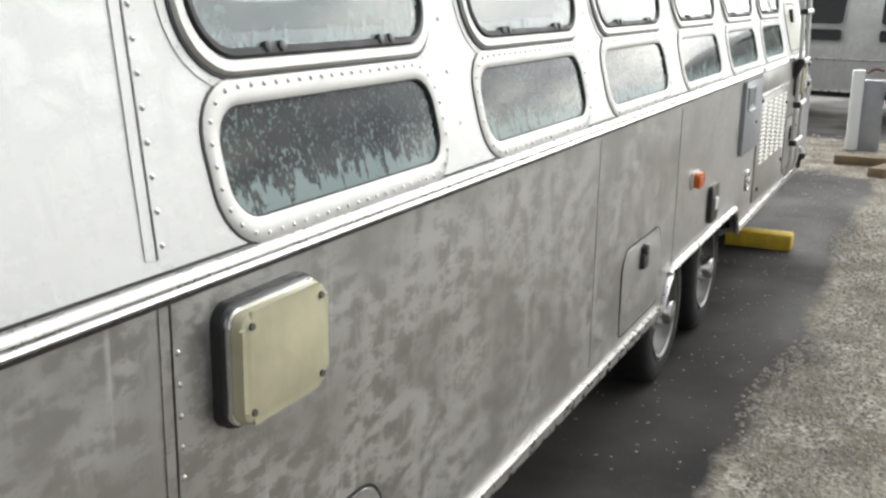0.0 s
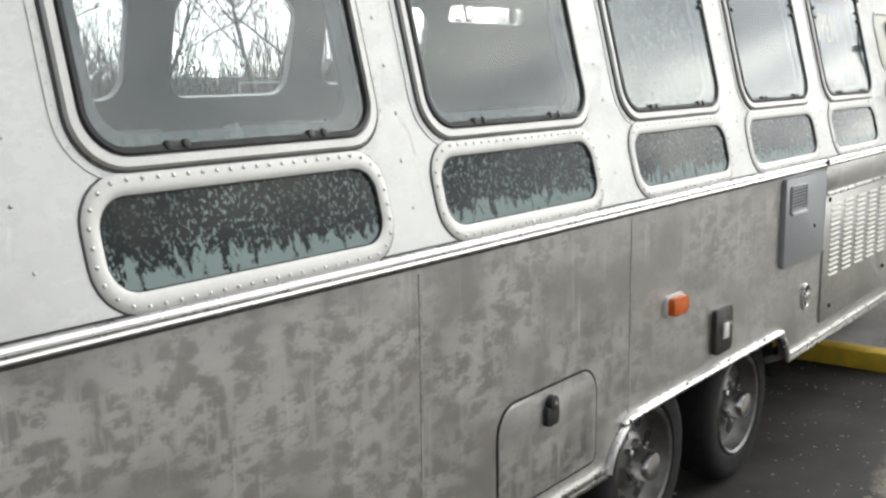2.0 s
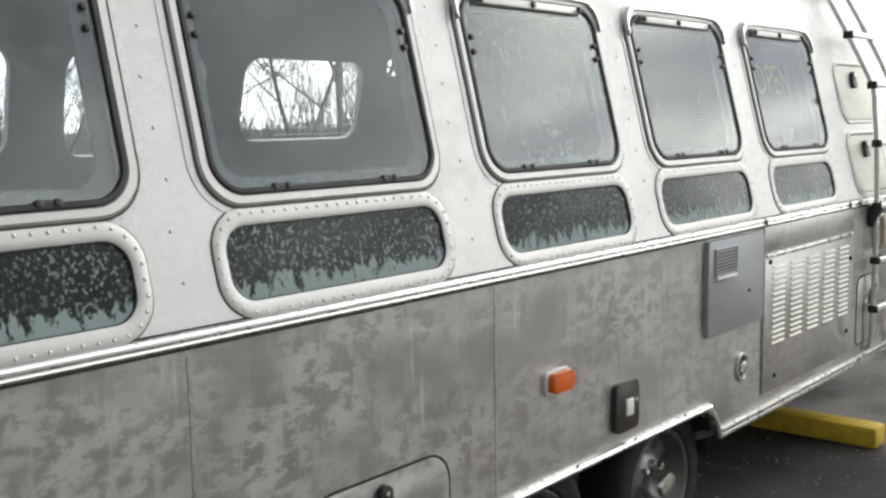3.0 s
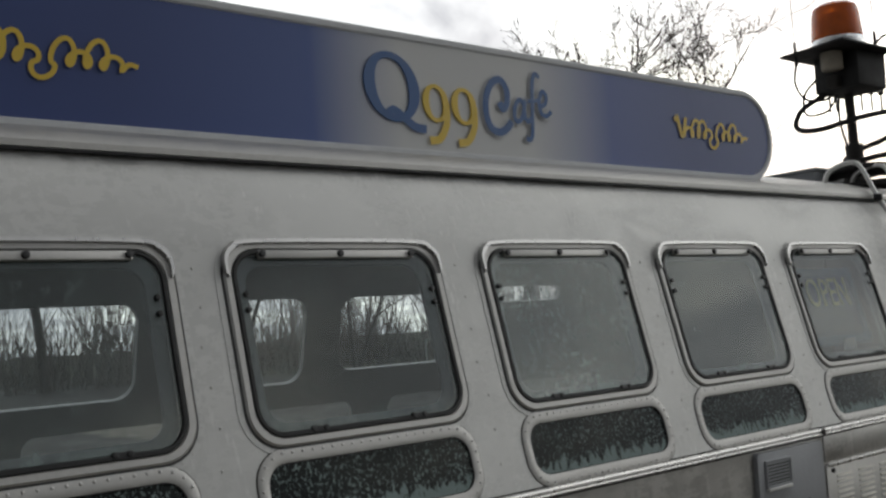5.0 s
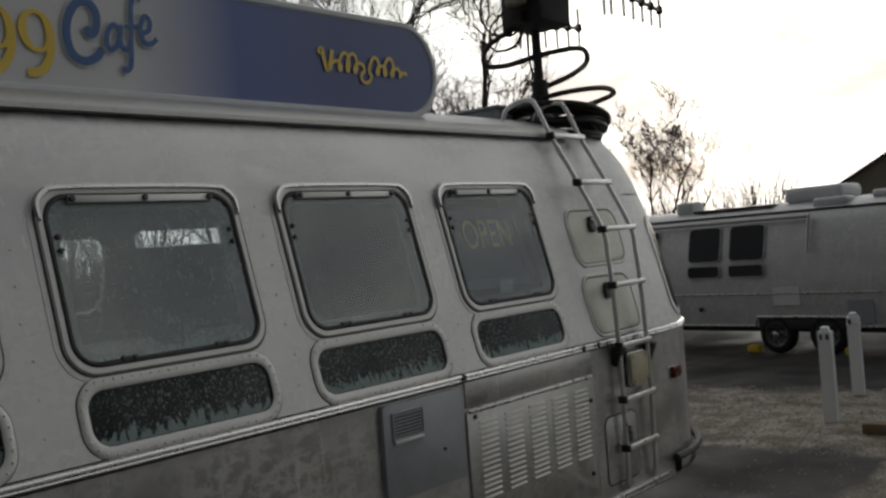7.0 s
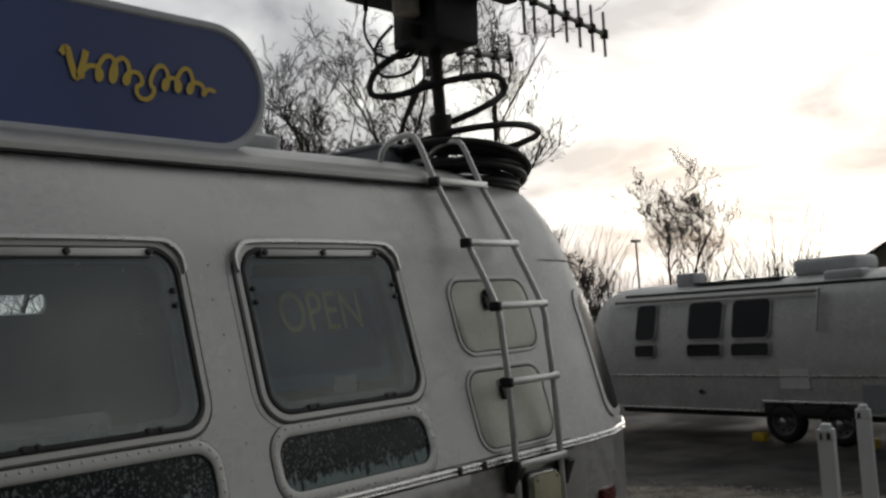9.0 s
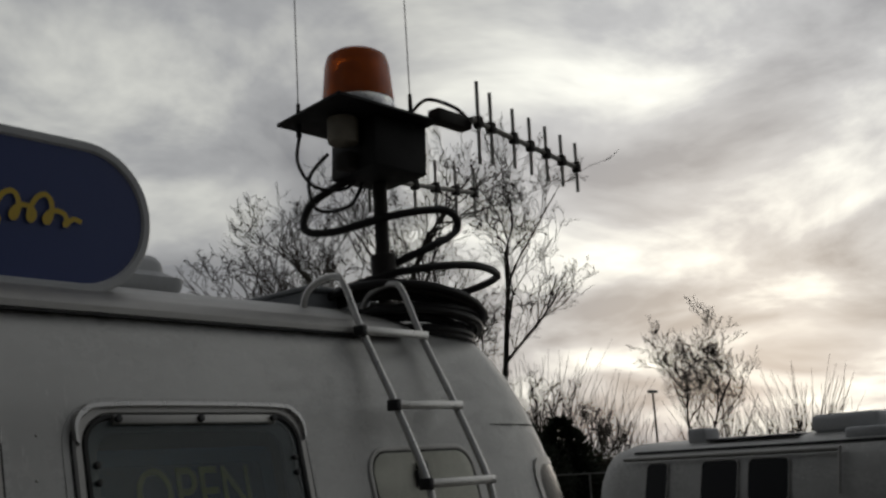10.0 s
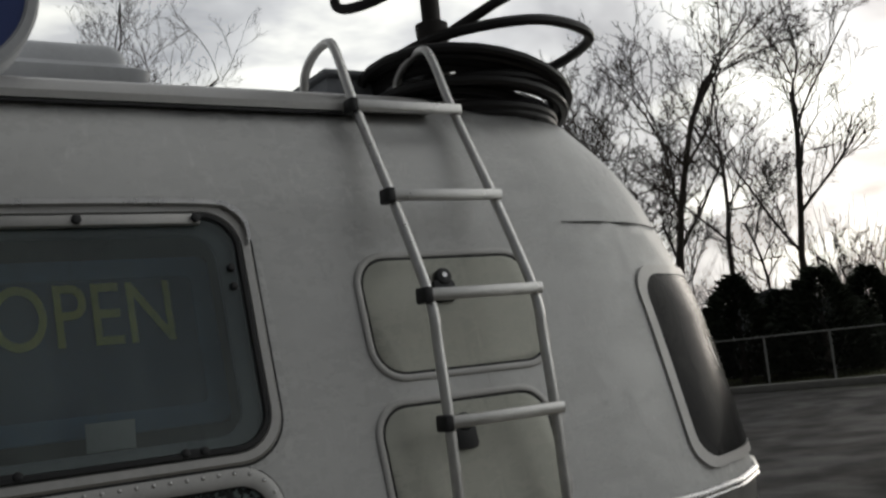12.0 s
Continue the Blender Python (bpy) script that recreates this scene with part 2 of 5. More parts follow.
def glaze(ob):
    """Keeps the gloss of a pane on its outer face; the back and rim are clear."""
    ob.data.materials.append(CLEAR)
    for poly in ob.data.polygons:
        if poly.normal.y > -0.5:
            poly.material_index = 1
    ob.visible_shadow = False
    return ob


DARKGLASS = Mat("dark_tinted_glass", (0.012, 0.012, 0.014), 0.08).m
rear = Mat("dusty_dark_glass", (0.012, 0.012, 0.013), 0.22)
rear.set("Specular IOR Level", 0.03)
rear.set("Base Color", rear.mix(rear.ramp(rear.noise(7, 6, (1, 1, 0.4), 0.65, 0.5), (0.42, 0.0), (0.75, 1.0)), (0.006, 0.006, 0.007), (0.03, 0.03, 0.028)))
REARGLASS = rear.m


def ground_material():
    m = Mat("ground", (0.06, 0.06, 0.06), 0.85)
    x, y = m.axis(0), m.axis(1)
    wob = m.calc("MULTIPLY", m.calc("SUBTRACT", m.noise(0.9, 5), 0.5), 1.1)
    strip = m.ramp(m.calc("ADD", m.calc("MULTIPLY", m.calc("SUBTRACT", -0.45, y), 1.6), m.calc("ADD", wob, 0.5)), (0.42, 0.0), (0.6, 1.0))
    # unseen ground beyond the gravel, added as dark tar to dim the lower body
    unseen_tar = m.ramp(m.calc("ADD", m.calc("MULTIPLY", m.calc("SUBTRACT", -2.6, y), 1.2), m.calc("ADD", wob, 0.5)), (0.4, 0.0), (0.6, 1.0))
    strip = m.calc("MULTIPLY", strip, m.calc("SUBTRACT", 1.0, unseen_tar))
    isle = m.ramp(m.calc("ADD", m.calc("MULTIPLY", m.calc("SUBTRACT", x, 11.4), 0.8), m.calc("ADD", wob, 0.5)), (0.4, 0.0), (0.6, 1.0))
    lane = m.ramp(m.calc("ADD", m.calc("MULTIPLY", m.calc("SUBTRACT", x, 14.6), 0.7), m.calc("ADD", wob, 0.5)), (0.4, 0.0), (0.6, 1.0))
    grav = m.calc("MULTIPLY", m.calc("MAXIMUM", strip, isle), m.calc("SUBTRACT", 1.0, lane))
    grain = m.noise(95, 3)
    tar = m.mix(m.ramp(m.noise(1.3, 5), (0.35, 0.0), (0.65, 1.0)), (0.028, 0.026, 0.026), (0.068, 0.063, 0.058))
    tar = m.mix(m.ramp(grain, (0.62, 0.0), (0.75, 0.5)), tar, (0.17, 0.17, 0.16))
    peb = m.mix(m.cells(46, out="Color"), (0.13, 0.115, 0.09), (0.50, 0.46, 0.40))
    peb = m.mix(m.ramp(m.noise(2.6, 5), (0.42, 0.0), (0.62, 0.7)), peb, (0.085, 0.07, 0.042))
    far = m.ramp(m.calc("MULTIPLY", x, 0.01), (0.30, 0.0), (0.36, 1.0))
    col = m.mix(grav, tar, peb)
    m.set("Base Color", m.mix(far, col, (0.07, 0.075, 0.035)))
    m.set("Roughness", m.mix(grav, m.ramp(m.noise(0.8, 4), (0.4, 0.6), (0.6, 0.9)), (0.92, 0.92, 0.92)))
    m.set("Specular IOR Level", 0.15)
    m.bump(m.calc("ADD", m.calc("MULTIPLY", grain, 0.2), m.calc("MULTIPLY", m.cells(46), grav)), 0.4, 0.015)
    return m.m


GROUND = ground_material()


# ---- building blocks ----
def finish(bm, smooth=40):
    bmesh.ops.recalc_face_normals(bm, faces=bm.faces)
    for e in bm.edges:
        e.smooth = len(e.link_faces) == 2 and e.calc_face_angle(0) < radians(smooth)
    for fa in bm.faces:
        fa.smooth = True
    return bm


def part(name, bm, material, parent=None, label="", smooth=40):
    finish(bm, smooth)
    me = bpy.data.meshes.new(name)
    bm.to_mesh(me)
    bm.free()
    me.materials.append(material)
    ob = new(name, me)
    if parent is not None:
        ob.parent = parent
    return tagged(ob, label)


def thing(name, label, category, m=None, group="", kind=""):
    ob = new(name)
    ob.empty_display_size = 0.1
    if m is not None:
        ob.matrix_basis = m
    return tagged(ob, label, category, group, kind)


def raw(name, verts, faces, material, parent=None, smooth=True):
    me = bpy.data.meshes.new(name)
    me.from_pydata(verts, [], faces)
    me.materials.append(material)
    if smooth:
        me.polygons.foreach_set("use_smooth", [True] * len(me.polygons))
    ob = new(name, me)
    if parent is not None:
        ob.parent = parent
    return ob


def box(bm, x0, x1, y0, y1, z0, z1, bevel=0.0, seg=2):
    got = bmesh.ops.create_cube(bm, size=1.0, matrix=Matrix.LocRotScale(((x0 + x1) / 2, (y0 + y1) / 2, (z0 + z1) / 2), None, (abs(x1 - x0), abs(y1 - y0), abs(z1 - z0))))
    if bevel:
        edges = {e for v in got["verts"] for e in v.link_edges}
        bmesh.ops.bevel(bm, geom=list(edges), offset=bevel, segments=seg, affect="EDGES", profile=0.5)
    return bm


def can(bm, p, axis, r, length, r2=None, seg=24, bevel=0.0):
    """A cylinder or cone whose middle is p."""
    turn = Vector(axis).to_track_quat("Z", "Y").to_matrix().to_4x4()
    got = bmesh.ops.create_cone(bm, cap_ends=True, segments=seg, radius1=r, radius2=r if r2 is None else r2, depth=length, matrix=Matrix.Translation(p) @ turn)
    if bevel:
        edges = {e for v in got["verts"] for e in v.link_edges if any(len(fa.verts) > 4 for fa in e.link_faces)}
        bmesh.ops.bevel(bm, geom=list(edges), offset=bevel, segments=2, affect="EDGES", profile=0.5)
    return bm


def tube(bm, pts, r, seg=8, closed=False, r_end=None):
    """A round bar along a line of points."""
    pts = [Vector(p) for p in pts]
    n = len(pts)
    rings, side = [], None
    for i, p in enumerate(pts):
        a, b = (pts[i - 1], pts[(i + 1) % n]) if closed else (pts[max(i - 1, 0)], pts[min(i + 1, n - 1)])
        d = (b - a).normalized()
        if side is None:
            side = d.orthogonal().normalized()
        side = (side - d * side.dot(d)).normalized()
        up = d.cross(side)
        rr = r if r_end is None else r + (r_end - r) * i / (n - 1)
        rings.append([bm.verts.new(p + (side * math.cos(k * math.tau / seg) + up * math.sin(k * math.tau / seg)) * rr) for k in range(seg)])
    for i in range(n if closed else n - 1):
        a, b = rings[i], rings[(i + 1) % n]
        for k in range(seg):
            bm.faces.new((a[k], a[(k + 1) % seg], b[(k + 1) % seg], b[k]))
    if not closed:
        bm.faces.new(rings[0][::-1])
        bm.faces.new(rings[-1])
    return bm


def spline(pts, n=8, closed=False):
    """Points of a smooth line through pts."""
    p = [Vector(q) for q in pts]
    out, m = [], len(p)
    for i in range(m if closed else m - 1):
        a, b, c, d = (p[(i + k) % m] if closed else p[min(max(i + k, 0), m - 1)] for k in (-1, 0, 1, 2))
        for j in range(n):
            t = j / n
            out.append(0.5 * (2 * b + (c - a) * t + (2 * a - 5 * b + 4 * c - d) * t * t + (3 * b - a - 3 * c + d) * t ** 3))
    if not closed:
        out.append(p[-1])
    return out


def rounded(w, h, r, n=7):
    """The outline of a rounded rectangle round the origin, in u and v."""
    rs = r if isinstance(r, tuple) else (r,) * 4
    out = []
    for (sx, sy, a0), q in zip(((1, 1, 0), (-1, 1, 90), (-1, -1, 180), (1, -1, 270)), rs):
        for k in range(n + 1):
            a = radians(a0 + 90 * k / n)
            out.append((sx * (w / 2 - q) + q * math.cos(a), sy * (h / 2 - q) + q * math.sin(a)))
    return out


def slab(bm, outline, y0, y1, bevel=0.0):
    """An outline in x and z, made solid from y0 to y1 (y0 is the outer face)."""
    a = [bm.verts.new((u, y0, v)) for u, v in outline]
    b = [bm.verts.new((u, y1, v)) for u, v in outline]
    front = bm.faces.new(a)
    bm.faces.new(b[::-1])
    n = len(a)
    for k in range(n):
        bm.faces.new((a[k], b[k], b[(k + 1) % n], a[(k + 1) % n]))
    if bevel:
        bmesh.ops.bevel(bm, geom=list(front.edges), offset=bevel, segments=2, affect="EDGES", profile=0.5)
    return bm


def ring(bm, outer, inner, y0, y1, lip=0.0):
    """A frame between two outlines with as many points, from y0 (outer face) to y1; lip rounds its edges."""
    rows = [(outer, y1), (outer, y0 + lip)]
    if lip:
        mid = [((a + c) / 2, (b + d) / 2) for (a, b), (c, d) in zip(outer, inner)]
        rows += [([(a * 0.8 + c * 0.2, b * 0.8 + d * 0.2) for (a, b), (c, d) in zip(outer, inner)], y0), ([(a * 0.2 + c * 0.8, b * 0.2 + d * 0.8) for (a, b), (c, d) in zip(outer, inner)], y0)]
    else:
        rows += []
    rows += [(inner, y0 + lip), (inner, y1)]
    vs = [[bm.verts.new((u, y, v)) for u, v in line] for line, y in rows]
    n = len(outer)
    for i in range(len(vs)):
        a, b = vs[i], vs[(i + 1) % len(vs)]
        for k in range(n):
            bm.faces.new((a[k], a[(k + 1) % n], b[(k + 1) % n], b[k]))
    return bm


def along(outline, step):
    """Evenly spaced points on a closed outline."""
    pts = [Vector((*p, 0)) for p in outline]
    total = sum((pts[i] - pts[i - 1]).length for i in range(len(pts)))
    count = max(3, round(total / step))
    gap, out, need = total / count, [], 0.0
    for i in range(len(pts)):
        a, b = pts[i], pts[(i + 1) % len(pts)]
        length = (b - a).length
        while need < length:
            out.append((a + (b - a) * (need / length))[:2])
            need += gap
        need -= length
    return out


def dome(bm, u, v, y, r=0.0055):
    """A rivet head that stands out towards -y."""
    base = [bm.verts.new((u + r * math.cos(k * math.tau / 7), y, v + r * math.sin(k * math.tau / 7))) for k in range(7)]
    top = [bm.verts.new((u + 0.6 * r * math.cos(k * math.tau / 7), y - 0.5 * r, v + 0.6 * r * math.sin(k * math.tau / 7))) for k in range(7)]
    tip = bm.verts.new((u, y - 0.65 * r, v))
    for k in range(7):
        j = (k + 1) % 7
        bm.faces.new((base[k], base[j], top[j], top[k]))
        bm.faces.new((top[k], top[j], tip))
    return bm


def cut(ob, cutters):
    """Takes the cutters away from a mesh object for good."""
    bm = bmesh.new()
    for c in cutters:
        c(bm)
    finish(bm)
    me = bpy.data.meshes.new("cutter")
    bm.to_mesh(me)
    bm.free()
    tool = new("cutter", me)
    mod = ob.modifiers.new("cut", "BOOLEAN")
    mod.object, mod.operation, mod.solver = tool, "DIFFERENCE", "EXACT"
    done = bpy.data.meshes.new_from_object(ob.evaluated_get(bpy.context.evaluated_depsgraph_get()))
    ob.modifiers.clear()
    old = ob.data
    bm = bmesh.new()
    bm.from_mesh(done)
    for e in bm.edges:
        e.smooth = len(e.link_faces) == 2 and e.calc_face_angle(0) < radians(25)
    bm.to_mesh(done)
    bm.free()
    ob.data = done
    bpy.data.meshes.remove(old)
    bpy.data.objects.remove(tool)
    bpy.data.meshes.remove(me)
    return ob


def words(name, text, height, material, parent, m, deep=0.002, shear=0.0, label=""):
    cu = bpy.data.curves.new(name, "FONT")
    cu.body, cu.size, cu.extrude, cu.shear, cu.align_x = text, height, deep, shear, "LEFT"
    tmp = new("lettering", cu)
    me = bpy.data.meshes.new_from_object(tmp.evaluated_get(bpy.context.evaluated_depsgraph_get()))
    bpy.data.objects.remove(tmp)
    bpy.data.curves.remove(cu)
    me.materials.clear()
    me.materials.append(material)
    ob = new(name, me)
    ob.parent, ob.matrix_basis = parent, m
    return tagged(ob, label)


# ---- the ground ----
def make_ground():
    xs = [-400 + 0] + [-20 + i for i in range(60)] + [60, 120, 1500]
    ys = [-1500, -200, -60] + [-20 + i for i in range(60)] + [60, 200, 1500]
    ease = lambda v: max(0.0, min(1.0, v)) ** 2 * (3 - 2 * max(0.0, min(1.0, v)))
    verts = [(x, y, -0.14 * ease((x - 13.5) / 3.5) * ease((29 - x) / 6)) for y in ys for x in xs]  # the lane lies in a shallow dip
    w = len(xs)
    faces = [(j * w + i, j * w + i + 1, (j + 1) * w + i + 1, (j + 1) * w + i) for j in range(len(ys) - 1) for i in range(w - 1)]
    tagged(raw("ground", verts, faces, GROUND), "worn dark asphalt lot with pale gravel strips", "ground", kind="structure")


make_ground()


# ---- the silver motorhome ----
RISE = 0.2458  # how far the upper side leans in, per metre of height
TILT_IN = math.degrees(math.atan(RISE))
LOW = 0.005  # how far the lower side tucks in, per metre below the belt
BELT = 1.40
WIDE = 2.4
CAP_X, CAP_L = 8.33, 1.2


def depth(z):
    return RISE * (z - BELT) if z > BELT else LOW * (BELT - z)


def plan(d, e, x_front=-2.4, arc=14, width=WIDE, cap_x=CAP_X, cap_l=CAP_L):
    """The outline of the body at one height: inset d at the sides and e at the ends."""
    half, reach = width / 2 - d, max(cap_l - e, 0.02)
    out = []
    for k in range(arc + 1):
        a = radians(-90 + 180 * k / arc)
        out.append((cap_x + reach * math.cos(a), width / 2 + half * math.sin(a)))
    for k in range(arc + 1):
        a = radians(90 + 180 * k / arc)
        out.append((x_front + reach * math.cos(a), width / 2 + half * math.sin(a)))
    return out


def shell(name, rows, material, parent, close_top, thick=0.035, **kw):
    bm = bmesh.new()
    vs = [[bm.verts.new((x, y, z)) for x, y in plan(d, e, **kw)] for z, d, e in rows]
    n = len(vs[0])
    for a, b in zip(vs, vs[1:]):
        for k in range(n):
            bm.faces.new((a[k], a[(k + 1) % n], b[(k + 1) % n], b[k]))
    if close_top:
        bm.faces.new(vs[-1])
    ob = part(name, bm, material, parent, smooth=35)
    ob.data.materials.append(INSIDE)
    mod = ob.modifiers.new("thick", "SOLIDIFY")
    mod.thickness, mod.offset, mod.material_offset, mod.material_offset_rim = thick, -1, 1, 0
    done = bpy.data.meshes.new_from_object(ob.evaluated_get(bpy.context.evaluated_depsgraph_get()))
    ob.modifiers.clear()
    ob.data = done
    return ob


UPPER_ROWS = [(1.404, 0.0, 0.0), (1.6, depth(1.6), 0.02), (1.8, depth(1.8), 0.05), (2.0, depth(2.0), 0.09), (2.2, depth(2.2), 0.19), (2.38, depth(2.38), 0.31), (2.5, 0.285, 0.42),
              (2.58, 0.325, 0.52), (2.65, 0.375, 0.62), (2.715, 0.46, 0.73), (2.77, 0.57, 0.82), (2.82, 0.74, 0.95), (2.85, 0.92, 1.05), (2.865, 1.15, 1.17)]
LOWER_ROWS = [(0.44, 0.16, 0.12), (0.47, 0.09, 0.06), (0.51, depth(0.51), 0.03), (0.8, depth(0.8), 0.02), (1.1, depth(1.1), 0.01), (1.402, 0.0, 0.0)]

coach = thing("motorhome", "silver riveted aluminium motorhome with a rounded rear, parked on asphalt", "motorhome")
WINDOWS = [(1.575, 0.87), (2.634, 0.87), (3.676, 0.885), (4.755, 0.865), (5.82, 0.86), (6.88, 0.85)]
LOWS = [(1.569, 0.85), (2.616, 0.86), (3.668, 0.875), (4.755, 0.855), (5.812, 0.88), (6.863, 0.825)]


def on_side(x, z, out=0.0):
    """The pose of something let into the leaning upper side: local x along it, local z up it, -y outwards."""
    return pose(x, depth(z), z, -TILT_IN) @ pose(0, -out, 0) if z > BELT else pose(x, depth(z), z, math.degrees(math.atan(LOW))) @ pose(0, -out, 0)


def hole(m, w, h, r, far=0.12):
    def add(bm):
        own = bmesh.new()
        slab(own, rounded(w, h, r), -far, far)
        own.transform(m)
        me = bpy.data.meshes.new("hole")
        own.to_mesh(me)
        own.free()
        bm.from_mesh(me)
        bpy.data.meshes.remove(me)
    return add


MIRROR = Matrix.Translation((0, WIDE / 2, 0)) @ Matrix.Scale(-1, 4, (0, 1, 0)) @ Matrix.Translation((0, -WIDE / 2, 0))
W_Z, W_H, L_Z, L_H = 2.03, 0.668, 1.566, 0.28  # middle and height, up the slope
FARS = [(1.40, 0.86, 2.03, 0.55), (2.40, 0.86, 2.03, 0.55), (3.41, 0.86, 2.03, 0.55), (4.42, 0.80, 2.03, 0.55), (5.43, 0.90, 2.05, 0.50), (6.42, 0.86, 2.24, 0.17)]
holes = []
for x, w in WINDOWS:
    holes.append(hole(on_side(x, W_Z), w - 0.07, W_H - 0.07, 0.10))
for x, w, zc, h in FARS:
    holes.append(hole(MIRROR @ on_side(x, zc), w - 0.07, h - 0.07, min(0.10, (h - 0.07) / 2.6)))
for x, w in LOWS:
    holes += [hole(on_side(x, L_Z), w - 0.07, L_H - 0.085, 0.07), hole(MIRROR @ on_side(x, L_Z), w - 0.07, L_H - 0.085, 0.07)]
upper = cut(shell("upper_body", UPPER_ROWS, ALU, coach, True), holes)
WELL = [(4.11, 0.40), (4.11, 0.50), (4.15, 0.575), (4.24, 0.64), (4.35, 0.662), (5.62, 0.662), (5.73, 0.65), (5.81, 0.58), (5.85, 0.50), (5.85, 0.40)]


def well_hole(bm):
    slab(bm, WELL[::-1], -0.3, 0.45)


lower = cut(shell("lower_body", LOWER_ROWS, ALU_LOW, coach, False), [well_hole])

# liner of the wheel well, floor and underside
bm = bmesh.new()
line = [(4.09, 0.42)] + [(u, v + 0.006) for u, v in WELL[1:-1]] + [(5.86, 0.40)]
a = [bm.verts.new((u, 0.06, v)) for u, v in line]
b = [bm.verts.new((u, 0.5, v)) for u, v in line]
for k in range(len(line) - 1):
    bm.faces.new((a[k], a[k + 1], b[k + 1], b[k]))
bm.faces.new(b)
part("wheel_well_liner", bm, RUBBER, coach)
part("underside", box(bmesh.new(), -2.6, 8.9, 0.52, WIDE - 0.18, 0.40, 0.445), RUBBER, coach)
part("cabin_floor", box(bmesh.new(), -2.4, 8.6, 0.1, WIDE - 0.1, 0.9, 0.95), INSIDE, coach)
part("partition", box(bmesh.new(), 7.34, 7.38, 0.5, WIDE - 0.5, 0.95, 2.5, 0.005), INSIDE, coach)


def trim(name, z0, z1, d0, parent, ridges=2, x_front=-2.4):
    """A ribbed moulding that runs round the body."""
    bm = bmesh.new()
    prof = [(z0, -0.001)]
    steps = ridges * 4
    for k in range(steps + 1):
        t = k / steps
        prof.append((z0 + (z1 - z0) * t, 0.005 + 0.011 * abs(math.sin(math.pi * ridges * t))))
    prof.append((z1, -0.001))
    rows = [plan(d0 - out, -out) for _, out in prof]
    vs = [[bm.verts.new((x, y, z)) for x, y in row] for row, (z, _) in zip(rows, prof)]
    n = len(vs[0])
    for p, q in zip(vs, vs[1:]):
        for k in range(n):
            bm.faces.new((p[k], p[(k + 1) % n], q[(k + 1) % n], q[k]))
    return part(name, bm, ALU_TRIM, parent, "ribbed bright aluminium moulding", smooth=50)


trim("belt_moulding", 1.398, 1.434, 0.0, coach)
for z0, z1 in ((1.391, 1.3975), (1.4345, 1.439)):
    part("belt_gap", box(bmesh.new(), -2.4, 8.2, depth(z1) - 0.004, 0.012, z0, z1), BROWN, coach)


def rail_piece(x0, x1):
    bm = bmesh.new()
    box(bm, x0, x1, depth(0.52) - 0.016, depth(0.52) + 0.01, 0.512, 0.536, 0.006)
    box(bm, x0, x1, depth(0.52) - 0.010, depth(0.52) + 0.01, 0.486, 0.508, 0.005)
    part("skirt_rail", bm, ALU_TRIM, coach, "bright lower edge rail")


rail_piece(-2.4, 4.11)
rail_piece(5.86, CAP_X)

# chrome lip round the wheel well
bm = bmesh.new()
tube(bm, [(p.x, depth(p.y) - 0.006, p.y) for p in spline([(u, v, 0) for u, v in WELL[1:-1]], 4)], 0.017, 8)
part("wheel_well_trim", bm, ALU_TRIM, coach, "bright rolled wheel well lip")
for u, v in ((4.24, 0.66), (4.7, 0.68), (5.1, 0.68), (5.5, 0.68), (5.74, 0.59)):
    part("trim_screw", dome(bmesh.new(), u, v, depth(v) - 0.022, 0.008), BLACK, coach)

# roof edge: drip line and the pale rail above it
bm = bmesh.new()
box(bm, -2.4, 7.74, 0.342, 0.38, 2.637, 2.645, 0.002)
part("drip_line", bm, BLACK, coach, "dark gap under the roof rail")
bm = bmesh.new()
outline = [(0.338, 2.647), (0.338, 2.668), (0.365, 2.70), (0.43, 2.722), (0.50, 2.748), (0.50, 2.70), (0.42, 2.66)]
va = [bm.verts.new((-2.4, y, z)) for y, z in outline]
vb = [bm.verts.new((7.98, y, z)) for y, z in outline]
bm.faces.new(va), bm.faces.new(vb[::-1])
for k in range(len(outline)):
    j = (k + 1) % len(outline)
    bm.faces.new((va[k], va[j], vb[j], vb[k]))
part("roof_rail", bm, RIM_FRAME, coach, "pale roof edge rail")


